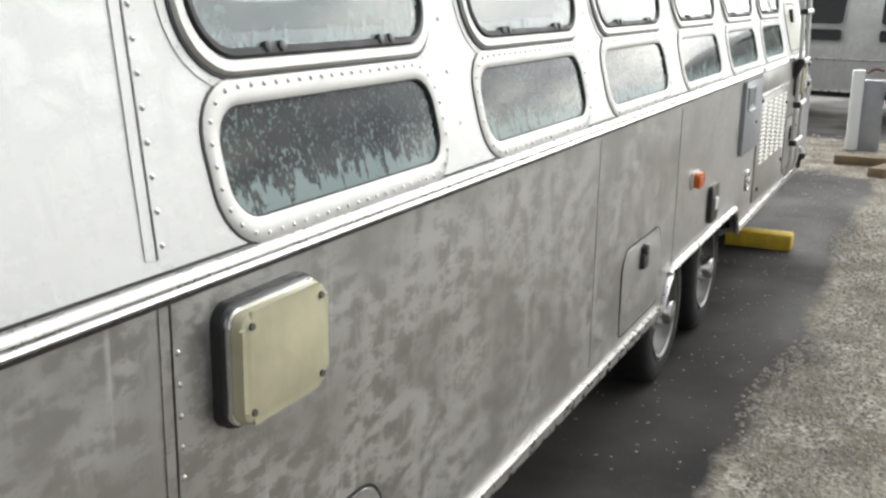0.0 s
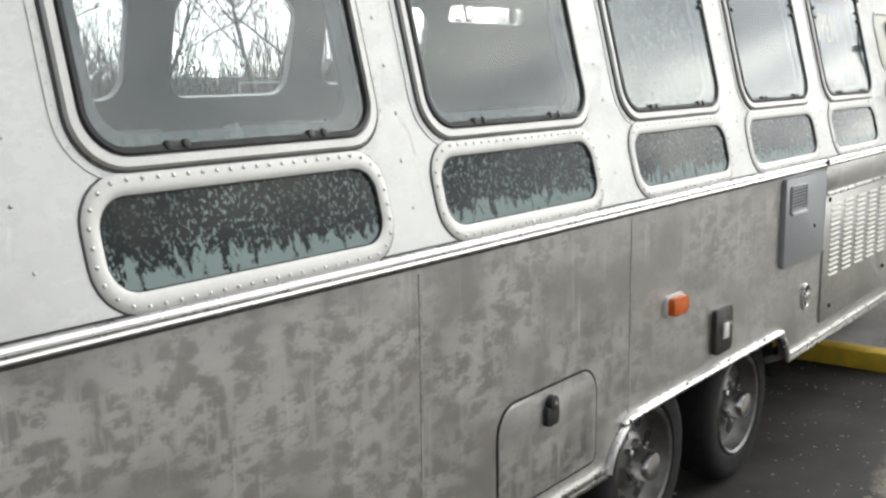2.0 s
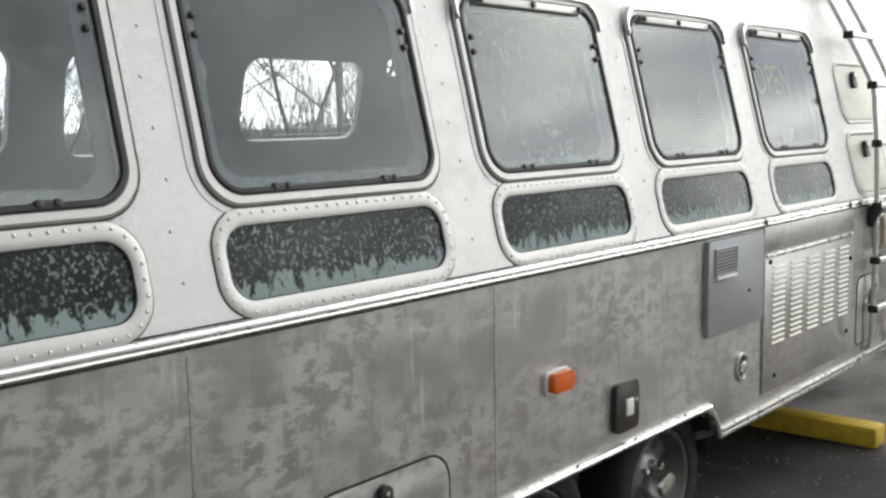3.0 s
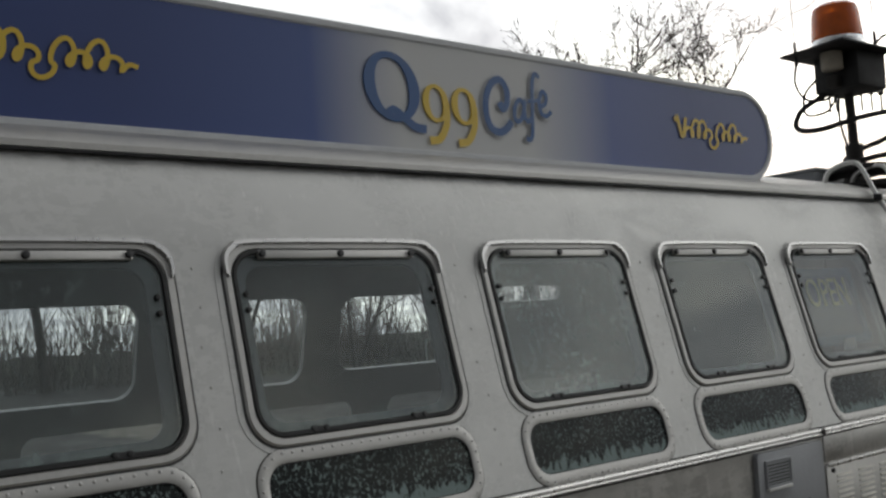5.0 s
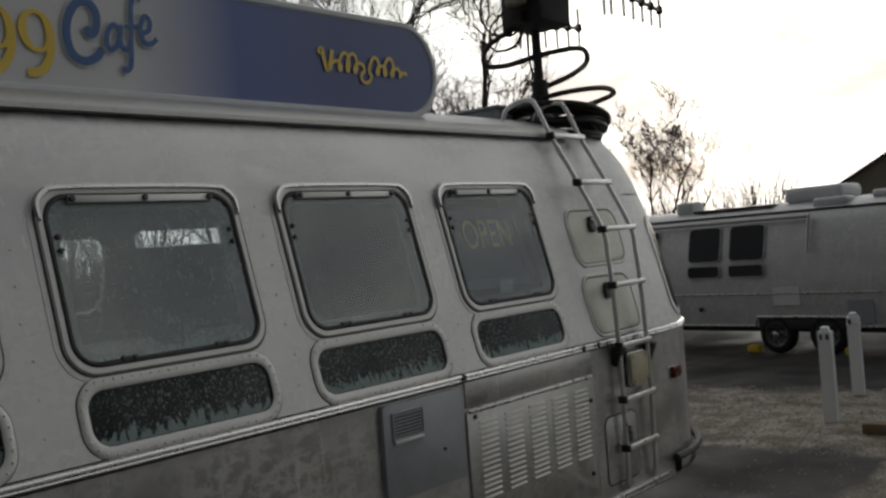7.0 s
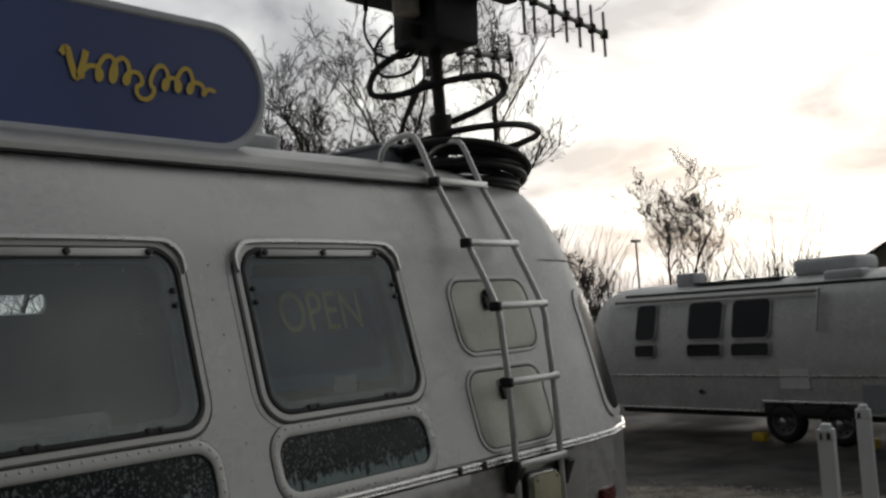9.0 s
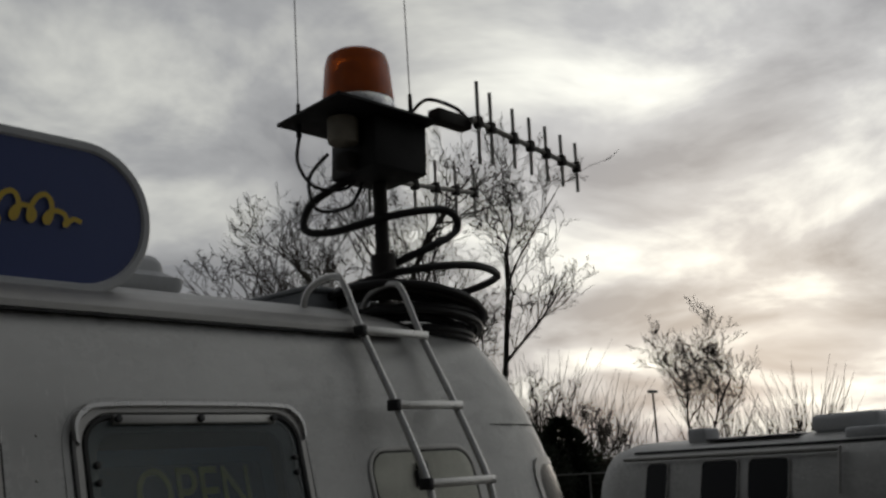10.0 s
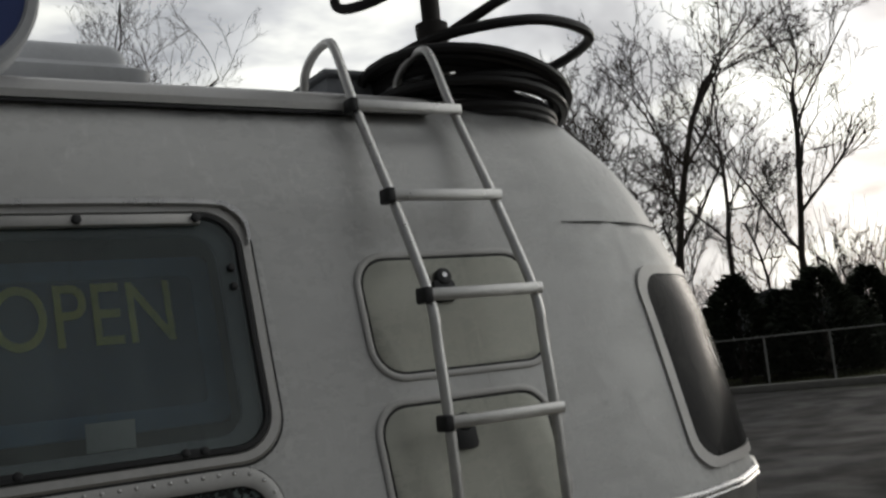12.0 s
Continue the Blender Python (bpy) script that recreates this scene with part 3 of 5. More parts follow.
def big_window(x, w, pane):
    win = part("window", ring(bmesh.new(), rounded(w, W_H, 0.115), rounded(w - 0.06, W_H - 0.06, 0.095), -0.012, 0.004, 0.006), RIM_FRAME, coach, "rounded aluminium window with misted glass")
    win.matrix_basis = on_side(x, W_Z)
    part("gasket", ring(bmesh.new(), rounded(w - 0.055, W_H - 0.055, 0.10), rounded(w - 0.09, W_H - 0.09, 0.08), -0.016, 0.002, 0.006), RUBBER, win, "black rubber gasket")
    glaze(part("pane", slab(bmesh.new(), rounded(w - 0.08, W_H - 0.08, 0.085), -0.008, -0.003), pane, win, "misted dark window glass"))
    part("inner_frame", ring(bmesh.new(), rounded(w - 0.085, W_H - 0.085, 0.08), rounded(w - 0.17, W_H - 0.15, 0.07), 0.012, 0.03, 0.004), GREYPAINT, win)
    hood = [(-w / 2 + 0.002, W_H / 2 - 0.115), (-w / 2 + 0.004, W_H / 2 - 0.06), (-w / 2 + 0.035, W_H / 2 - 0.022), (-w / 2 + 0.10, W_H / 2 - 0.004), (0, W_H / 2), (w / 2 - 0.10, W_H / 2 - 0.004), (w / 2 - 0.035, W_H / 2 - 0.022), (w / 2 - 0.004, W_H / 2 - 0.06), (w / 2 - 0.002, W_H / 2 - 0.115)]
    bm = bmesh.new()
    path = spline([(u, 0, v) for u, v in hood], 4)
    va = [bm.verts.new((p.x, 0.0, p.z + 0.012)) for p in path]
    vb = [bm.verts.new((p.x * 0.995, -0.026, p.z + 0.006)) for p in path]
    vc = [bm.verts.new((p.x * 0.975, -0.026, p.z - 0.006)) for p in path]
    vd = [bm.verts.new((p.x * 0.97, 0.0, p.z - 0.010)) for p in path]
    for p, q in ((va, vb), (vb, vc), (vc, vd)):
        for k in range(len(path) - 1):
            bm.faces.new((p[k], p[k + 1], q[k + 1], q[k]))
    part("rain_hood", bm, ALU_TRIM, win, "curved aluminium rain hood")
    top = W_H / 2 - 0.049
    bar = w - 0.255
    part("hinge_bar", box(bmesh.new(), -bar / 2, bar / 2, -0.026, -0.006, top - 0.014, top + 0.014, 0.004), RIM_FRAME, win, "aluminium hinge bar")
    for u in (-bar / 2 + 0.012, 0.0, bar / 2 - 0.012):
        part("clip", can(bmesh.new(), (u, -0.028, top), (0, 1, 0), 0.012, 0.016, seg=12, bevel=0.003), BLACK, win)
    for s in (-1, 1):
        for v in (0.155, 0.105):
            part("clip", can(bmesh.new(), (s * (w / 2 - 0.065), -0.013, v), (0, 1, 0), 0.010, 0.014, seg=12, bevel=0.003), BLACK, win)
        bm = bmesh.new()
        for o in (-0.022, 0.022):
            can(bm, (s * 0.2 + o, -0.013, -W_H / 2 + 0.043), (0, 1, 0), 0.0105, 0.014, seg=12, bevel=0.003)
        box(bm, s * 0.2 - 0.02, s * 0.2 + 0.02, -0.015, -0.006, -W_H / 2 + 0.035, -W_H / 2 + 0.051, 0.003)
        part("latch", bm, BLACK, win, "small black latch")
    bm = bmesh.new()
    for u, v in along(rounded(w + 0.035, W_H + 0.03, 0.13), 0.042):
        if v < 0.15:
            dome(bm, u, v, 0.0, 0.0045)
    tagged(part("rivets", bm, RIM_FRAME, win), kind="stuff")
    part("flange", ring(bmesh.new(), rounded(w + 0.055, W_H + 0.045, 0.14), rounded(w - 0.01, W_H - 0.01, 0.11), -0.002, 0.004), ALU, win)
    part("sealant", ring(bmesh.new(), rounded(w + 0.012, W_H + 0.012, 0.121), rounded(w - 0.01, W_H - 0.01, 0.11), -0.005, 0.004), RUBBER, win)
    return win


def low_window(x, w):
    win = part("vista_window", ring(bmesh.new(), rounded(w, L_H, 0.105), rounded(w - 0.075, L_H - 0.088, 0.068), -0.007, 0.012, 0.003), RIM_FRAME, coach, "long low riveted window beaded with dew")
    win.matrix_basis = on_side(x, L_Z)
    glaze(part("pane", slab(bmesh.new(), rounded(w - 0.07, L_H - 0.083, 0.07), 0.004, 0.009), PANE_LOW, win, "dark glass beaded with dew"))
    part("sealant", ring(bmesh.new(), rounded(w + 0.007, L_H + 0.007, 0.108), rounded(w - 0.01, L_H - 0.01, 0.10), -0.002, 0.004), BROWN, win)
    part("gasket", ring(bmesh.new(), rounded(w - 0.07, L_H - 0.083, 0.07), rounded(w - 0.082, L_H - 0.095, 0.064), -0.004, 0.012, 0.002), RUBBER, win)
    bm = bmesh.new()
    for u, v in along(rounded(w - 0.028, L_H - 0.028, 0.092), 0.037):
        dome(bm, u, v, -0.007, 0.0055)
    tagged(part("rivets", bm, ALU_TRIM, win), kind="stuff")
    return win


for (x, w), pane in zip(WINDOWS, PANES):
    big_window(x, w, pane)
for x, w in LOWS:
    low_window(x, w)
for x, w, zc, h in FARS:
    far = part("far_window", ring(bmesh.new(), rounded(w, h, min(0.11, h / 3)), rounded(w - 0.06, h - 0.06, min(0.095, (h - 0.06) / 2.6)), -0.012, 0.004, 0.006), RIM_FRAME, coach)
    far.matrix_basis = pose(0, WIDE, 0, 0, 0, 0) @ Matrix.Rotation(math.pi, 4, "Z") @ pose(-2 * x, 0, 0) @ on_side(x, zc)

# panel seams with rivet rows
def seam(x, z0, z1, step=0.052, slant=0.0):
    bm = bmesh.new()
    mid, length = (z0 + z1) / 2, z1 - z0
    m = on_side(x, mid)
    box(bm, -0.022, 0.0, -0.0025, 0.002, -length / 2, length / 2)
    ob = part("panel_seam", bm, ALU if z0 > BELT else ALU_LOW, coach, smooth=20)
    ob.matrix_basis = m @ pose(0, 0, 0, 0, slant, 0)
    part("joint", box(bmesh.new(), 0.0, 0.004, -0.0035, 0.002, -length / 2, length / 2), BROWN, ob)
    bm = bmesh.new()
    for k in range(int(length / step)):
        dome(bm, 0.018, -length / 2 + step * (k + 0.4), 0.0, 0.006)
    tagged(part("rivets", bm, ALU_TRIM, ob), kind="stuff")


seam(1.045, 1.44, 2.36, slant=8.0)
seam(0.985, 0.56, 1.39)
for x in (2.086, 3.15, 4.225, 5.31, 6.37):
    bm = bmesh.new()
    for k in range(7):
        dome(bm, -0.015 + 0.01 * math.sin(k * 2.1 + x), -0.42 + 0.125 * k, 0.0, 0.005)
    rv = tagged(part("rivets", bm, RIM_FRAME, coach), kind="stuff")
    rv.matrix_basis = on_side(x, 1.95)
for x in (3.118, 4.27):
    sm = part("panel_seam", box(bmesh.new(), -0.010, 0.0, -0.0018, 0.002, -0.40, 0.40), ALU_LOW, coach, smooth=20)
    sm.matrix_basis = on_side(x, 0.975)


def porch_light(x, z, w, h):
    base = part("porch_light", slab(bmesh.new(), rounded(w + 0.02, h + 0.022, 0.035), -0.022, 0.0, 0.005), BLACK, coach, "square lamp with a yellowed ribbed lens")
    base.matrix_basis = on_side(x, z)
    part("bezel", slab(bmesh.new(), rounded(w + 0.008, h + 0.008, 0.03), -0.034, -0.02, 0.004), CHROME, base)
    part("lamp_cover", slab(bmesh.new(), rounded(w, h, 0.028), -0.056, -0.03, 0.014), SCARE, base, "yellowed plastic lens")
    for u in (-1, 1):
        for v in (-1, 1):
            part("screw", can(bmesh.new(), (u * (w / 2 - 0.024), -0.057, v * (h / 2 - 0.024)), (0, 1, 0), 0.0065, 0.006, seg=10), STEEL, base)


porch_light(1.215, 1.254, 0.25, 0.195)
porch_light(7.90, 1.235, 0.20, 0.19)

# orange side marker
mk = part("side_marker", slab(bmesh.new(), rounded(0.145, 0.082, 0.02), -0.012, 0.0, 0.003), WHITE, coach, "orange side marker lamp")
mk.matrix_basis = on_side(4.60, 1.012)
part("lens", slab(bmesh.new(), rounded(0.125, 0.068, 0.018), -0.04, -0.01, 0.012), AMBER, mk, "orange plastic lens")
rd = part("side_marker", slab(bmesh.new(), rounded(0.13, 0.07, 0.012), -0.03, 0.0, 0.006), RED, coach, "dark red side marker lamp")
rd.matrix_basis = pose(8.47, 0.02, 1.13, 3, 0, 8)

# socket plate
sk = part("power_inlet", slab(bmesh.new(), rounded(0.165, 0.19, 0.022), -0.022, 0.0, 0.005), BROWN, coach, "dark brown power inlet cover")
sk.matrix_basis = on_side(5.045, 0.822)
part("socket", box(bmesh.new(), -0.022, 0.03, -0.032, -0.02, -0.035, 0.03, 0.005), WHITE, sk, "white socket")
part("knob", can(bmesh.new(), (0.05, -0.026, 0.02), (0, 1, 0), 0.009, 0.01, seg=10), CHROME, sk)

# round filler port
fp = part("filler_port", ring(bmesh.new(), rounded(0.105, 0.13, 0.05), rounded(0.078, 0.10, 0.038), -0.014, 0.0, 0.004), ALU_TRIM, coach, "oval filler port with a dark mouth")
fp.matrix_basis = on_side(6.06, 0.776)
part("mouth", slab(bmesh.new(), rounded(0.078, 0.10, 0.038), -0.004, 0.004), BLACK, fp)
part("spout", can(bmesh.new(), (0, -0.012, 0), (0, 1, 0), 0.025, 0.02, seg=16, bevel=0.004), CHROME, fp)


def hatch(x, z, w, h, r, lock=None, name="hatch", label="rounded aluminium service hatch with a black lock"):
    ob = part(name, slab(bmesh.new(), rounded(w, h, r), -0.004, 0.002, 0.002), ALU_DOOR if z > BELT else ALU_LOW, coach, label)
    ob.matrix_basis = on_side(x, z)
    part("edge", ring(bmesh.new(), rounded(w + 0.016, h + 0.016, tuple(q + 0.008 for q in r) if isinstance(r, tuple) else r + 0.008), rounded(w, h, r), -0.0025, 0.002), RUBBER, ob)
    if z > BELT:
        part("surround", ring(bmesh.new(), rounded(w + 0.05, h + 0.05, tuple(q + 0.025 for q in r) if isinstance(r, tuple) else r + 0.025), rounded(w + 0.014, h + 0.014, tuple(q + 0.007 for q in r) if isinstance(r, tuple) else r + 0.007), -0.006, 0.002, 0.002), RIM_FRAME, ob)
    if lock:
        u, v = lock
        bm = bmesh.new()
        slab(bm, rounded(0.066, 0.062, 0.01), -0.022, 0.0, 0.004)
        for vert in bm.verts:
            vert.co.x += u
            vert.co.z += v - 0.012
        can(bm, (u + 0.004, -0.012, v + 0.028), (0, 1, 0), 0.025, 0.028, seg=14, bevel=0.004)
        part("lock", bm, BLACK, ob, "black lock cover")
        part("keyhole", can(bmesh.new(), (u + 0.004, -0.027, v + 0.03), (0, 1, 0), 0.008, 0.004, seg=10), CHROME, ob)
    return ob


hatch(3.742, 0.745, 0.565, 0.33, (0.09, 0.09, 0.03, 0.03), (-0.01, 0.09))
hatch(1.36, 0.70, 0.54, 0.26, (0.09, 0.09, 0.03, 0.03), (0.02, 0.07))
hatch(7.872, 2.03, 0.545, 0.315, 0.075, (-0.03, 0.07))
hatch(7.828, 1.628, 0.515, 0.325, 0.075, (-0.03, 0.075))
hatch(7.72, 0.80, 0.36, 0.38, (0.06, 0.06, 0.03, 0.03), (0.06, 0.06))

# grey appliance door with a small vent
gd = part("appliance_door", slab(bmesh.new(), rounded(0.55, 0.415, 0.02), -0.022, 0.0, 0.005), GREYPAINT, coach, "grey painted appliance door with a small vent")
gd.matrix_basis = on_side(5.967, 1.176)
part("vent_frame", ring(bmesh.new(), rounded(0.21, 0.125, 0.008), rounded(0.185, 0.10, 0.004), -0.032, -0.02, 0.003), GREYPAINT, gd).matrix_basis = pose(-0.12, 0, 0.11)
part("vent_back", box(bmesh.new(), -0.21, -0.03, -0.024, -0.0215, 0.06, 0.16), BLACK, gd)
for k in range(7):
    part("slat", box(bmesh.new(), -0.212, -0.028, -0.031, -0.025, 0.065 + k * 0.0145, 0.072 + k * 0.0145), GREYPAINT, gd)
part("ledge", box(bmesh.new(), -0.22, -0.03, -0.04, -0.02, 0.036, 0.05, 0.004), WHITE, gd)
part("stud", can(bmesh.new(), (0.12, -0.024, -0.05), (0, 1, 0), 0.008, 0.008, seg=10), BLACK, gd)

# louvred generator door
gp = part("louvred_door", slab(bmesh.new(), rounded(1.16, 0.66, 0.012), -0.010, 0.0, 0.003), ALU_LOW, coach, "aluminium engine door with five columns of louvres")
gp.matrix_basis = on_side(6.86, 0.925)
part("upper_panel", box(bmesh.new(), -0.575, 0.575, -0.006, 0.002, 0.345, 0.468, 0.002), ALU_LOW, gp)
part("hem", box(bmesh.new(), -0.565, 0.565, -0.016, -0.004, 0.318, 0.338, 0.004), ALU_TRIM, gp)
bm = bmesh.new()
for k in range(26):
    dome(bm, -0.54 + k * 0.043, 0.328, -0.016, 0.006)
tagged(part("rivets", bm, ALU_TRIM, gp), kind="stuff")
louvre = bmesh.new()
box(louvre, -0.072, 0.072, -0.010, 0.004, -0.006, 0.006, 0.002)
for v in louvre.verts:
    if v.co.z < 0:
        v.co.y -= 0.010
louvre_me = None
for c in range(5):
    for r_ in range(15):
        if louvre_me is None:
            ob = part("louvre", louvre, CREAM, gp, "pale louvre")
            louvre_me = ob.data
        else:
            ob = new("louvre", louvre_me)
            ob.parent = gp
        ob.matrix_basis = pose(-0.42 + c * 0.212, 0, 0.272 - r_ * 0.0262)
for u, v in ((0.53, 0.20), (0.5, -0.2), (-0.45, -0.26), (-0.52, 0.30)):
    part("stud", can(bmesh.new(), (u, -0.014, v), (0, 1, 0), 0.012, 0.01, seg=10, bevel=0.002), BLACK, gp)

# black moulding and hooks by the rear
for x, z in ((7.70, 1.33), (8.075, 1.31)):
    bm = bmesh.new()
    box(bm, -0.03, 0.03, -0.075, 0.0, -0.06, 0.06, 0.014)
    for v in bm.verts:
        if v.co.z < -0.02:
            v.co.y *= 0.45
    hk = part("bracket", bm, BLACK, coach, "black ladder bracket")
    hk.matrix_basis = pose(x, 0.0, z)
for x in (6.28, 7.36, 7.52):
    part("moulding_joint", box(bmesh.new(), x - 0.014, x + 0.014, -0.018, 0.0, 1.40, 1.433, 0.004), BROWN, coach)

# wrap-round rear window and cap seams
def on_cap(z, a):
    """A point of the rear end at height z; a: degrees from the side towards the back."""
    rows = UPPER_ROWS if z > BELT else LOWER_ROWS
    d = np.interp(z, [r[0] for r in rows], [r[1] for r in rows])
    e = np.interp(z, [r[0] for r in rows], [r[2] for r in rows])
    t = radians(a - 90)
    c = Vector((CAP_X + (CAP_L - e) * math.cos(t), WIDE / 2 + (WIDE / 2 - d) * math.sin(t), z))
    n = Vector((math.cos(t) / (CAP_L - e), math.sin(t) / (WIDE / 2 - d), 0.25)).normalized()
    return c, n


def cap_patch(name, outline, off, thick, material, label="", hollow=None):
    """A patch bent onto the rear end; outline in degrees and metres of height."""
    bm = bmesh.new()
    if hollow:
        rows = [(outline, off - thick), (outline, off), (hollow, off), (hollow, off - thick)]
        vs = [[bm.verts.new(on_cap(z, a)[0] + on_cap(z, a)[1] * o) for a, z in line] for line, o in rows]
        n = len(outline)
        for i in range(4):
            p, q = vs[i], vs[(i + 1) % 4]
            for k in range(n):
                bm.faces.new((p[k], p[(k + 1) % n], q[(k + 1) % n], q[k]))
    else:
        ca, cz = sum(a for a, _ in outline) / len(outline), sum(z for _, z in outline) / len(outline)
        vs = []
        for s in (1.0, 0.75, 0.5, 0.25):
            vs.append([])
            for a, z in outline:
                p, n_ = on_cap(cz + (z - cz) * s, ca + (a - ca) * s)
                vs[-1].append(bm.verts.new(p + n_ * off))
        n = len(outline)
        for p, q in zip(vs, vs[1:]):
            for k in range(n):
                bm.faces.new((p[k], p[(k + 1) % n], q[(k + 1) % n], q[k]))
        bm.faces.new(vs[-1])
    return part(name, bm, material, coach, label)


def cap_rect(a0, a1, z0, z1, ra, rz):
    w, h = a1 - a0, z1 - z0
    out = []
    for (sx, sy, b0) in ((1, 1, 0), (-1, 1, 90), (-1, -1, 180), (1, -1, 270)):
        for k in range(7):
            b = radians(b0 + 15 * k)
            out.append(((a0 + a1) / 2 + sx * (w / 2 - ra) + ra * math.cos(b), (z0 + z1) / 2 + sy * (h / 2 - rz) + rz * math.sin(b)))
    # close the long sides with more points so that they follow the curve
    dense = []
    for i, ((a, z), (a2, z2)) in enumerate(zip(out, out[1:] + out[:1])):
        steps = 8 if i % 7 == 6 else 1
        dense += [(a + (a2 - a) * k / steps, z + (z2 - z) * k / steps) for k in range(steps)]
    return dense


REAR_WIN = (15, 64, 1.51, 2.115)
cap_patch("rear_window", cap_rect(*REAR_WIN, 6, 0.09), 0.004, 0.01, REARGLASS, "dark wrap-round rear corner window")
cap_patch("rear_window_frame", cap_rect(13.4, 65.6, 1.478, 2.138, 6.5, 0.10), 0.007, 0.012, RIM_FRAME, "aluminium rear window surround", hollow=cap_rect(15.5, 63.5, 1.507, 2.108, 6, 0.088))
cap_patch("cap_joint", [(0, 2.287)] + [(a, 2.287) for a in range(10, 100, 10)] + [(a, 2.283) for a in range(90, -1, -10)], 0.002, 0.004, RUBBER)
cap_patch("rear_bumper", [(a, 0.50) for a in range(2, 178, 11)] + [(a, 0.60) for a in range(178, 1, -11)], 0.045, 0.05, RUBBER, "black wrap-round bumper", hollow=[(a, 0.505) for a in range(2, 178, 11)] + [(a, 0.595) for a in range(178, 1, -11)])
bm = bmesh.new()
tube(bm, [on_cap(0.62, a)[0] + Vector((math.cos(radians(a - 90)), math.sin(radians(a - 90)), 0)) * 0.05 for a in range(-2, 183, 8)], 0.025, 8)
part("bumper_bar", bm, RUBBER, coach, "black rubber bumper bar")


def wheel(x, y=0.045):
    w = thing("wheel", "", "")
    w.parent, w.matrix_basis = coach, pose(x, y, 0.36)
    for k in ("label", "category"):
        if k in w:
            del w[k]
    prof = [(0.225, 0.03), (0.25, 0.005), (0.30, 0.0), (0.335, 0.012), (0.355, 0.035), (0.362, 0.07), (0.362, 0.16), (0.35, 0.2), (0.30, 0.22), (0.225, 0.2)]
    spin(w, "tyre", prof, TYRE, 48, True)
    rim = spin(w, "rim", [(0.228, 0.022), (0.236, 0.012), (0.228, 0.004), (0.215, 0.012), (0.205, 0.05), (0.19, 0.075), (0.12, 0.078), (0.095, 0.06), (0.07, 0.055), (0.07, 0.09), (0.0, 0.09)], STEEL, 40, False)
    spin(w, "hub", [(0.066, 0.06), (0.064, -0.01), (0.055, -0.03), (0.03, -0.036), (0.0, -0.036)], CHROME, 24, False)
    for k in range(8):
        a = k * math.tau / 8
        part("nut", can(bmesh.new(), (0.088 * math.cos(a), 0.05, 0.088 * math.sin(a)), (0, 1, 0), 0.012, 0.03, seg=6), CHROME, rim)
        a += math.tau / 16
        part("slot", can(bmesh.new(), (0.16 * math.cos(a), 0.0765, 0.16 * math.sin(a)), (0, 1, 0), 0.026, 0.006, seg=14), BLACK, rim)
    return w


def spin(parent, name, prof, material, seg, closed):
    """A body of revolution round the y axis; profile of radius and y."""
    bm = bmesh.new()
    vs = [[bm.verts.new((r * math.cos(k * math.tau / seg), y, r * math.sin(k * math.tau / seg))) for k in range(seg)] if r > 0 else [bm.verts.new((0, y, 0))] for r, y in prof]
    pairs = list(zip(vs, vs[1:] + vs[:1])) if closed else list(zip(vs, vs[1:]))
    for p, q in pairs:
        for k in range(seg):
            j = (k + 1) % seg
            if len(q) == 1:
                bm.faces.new((p[k], p[j], q[0]))
            else:
                bm.faces.new((p[k], p[j], q[j], q[k]))
    return part(name, bm, material, parent, smooth=35)


wheel(4.58, 0.085)
wheel(5.50, 0.085)

# ladder up the side
ladder = thing("ladder", "tubular aluminium ladder clamped to the motorhome side", "ladder")
RAIL = [(0.645, 2.77), (0.62, 2.84), (0.55, 2.88), (0.45, 2.888), (0.395, 2.845), (0.305, 2.65), (0.145, 2.355), (0.005, 2.068), (-0.015, 1.93), (-0.03, 1.742), (-0.04, 1.39), (-0.04, 1.08), (-0.035, 0.8), (-0.03, 0.62), (0.0, 0.56), (0.04, 0.545)]
for x in (7.70, 8.035):
    part("rail", tube(bmesh.new(), spline([(x, y, z) for y, z in RAIL], 5), 0.0145, 10), LADDER, ladder)
for y, z in ((0.305, 2.65), (0.145, 2.355), (0.005, 2.068), (-0.03, 1.742), (-0.04, 1.39), (-0.04, 1.08), (-0.035, 0.8)):
    part("rung", box(bmesh.new(), 7.685, 8.05, y - 0.03, y - 0.006, z - 0.016, z + 0.016, 0.006), LADDER, ladder)
    for x in (7.69,):
        part("clamp", box(bmesh.new(), x - 0.02, x + 0.006, y - 0.034, y + 0.02, z - 0.022, z + 0.02, 0.006), BLACK, ladder, "black plastic clamp")

# sign in the rear window bay
board = thing("open_sign", "blue window sign reading OPEN in faded yellow letters", "sign", on_side(6.85, 2.03) @ pose(0, 0.075, 0))
part("panel", box(bmesh.new(), -0.34, 0.36, 0.0, 0.008, -0.21, 0.22, 0.002), plain("navy_sign_panel", (0.07, 0.12, 0.20), 0.5, 0, 0.3, 5), board)
part("border", ring(bmesh.new(), rounded(0.70, 0.43, 0.03), rounded(0.60, 0.33, 0.02), -0.004, 0.002), plain("sign_border_blue", (0.10, 0.22, 0.38), 0.5), board, "blue border").matrix_basis = pose(0.01, 0, 0.005)
words("lettering", "OPEN", 0.225, plain("faded_yellow", (0.75, 0.74, 0.17), 0.5), board, pose(-0.17, -0.005, 0.005, 90) @ Matrix.Diagonal((0.74, 1, 1, 1)), label="faded yellow letters")
tagged(part("notice_card", box(bmesh.new(), 6.86, 6.97, 0.15, 0.155, 1.775, 1.84, 0.001), WHITE), "small white notice card behind the window", "notice")

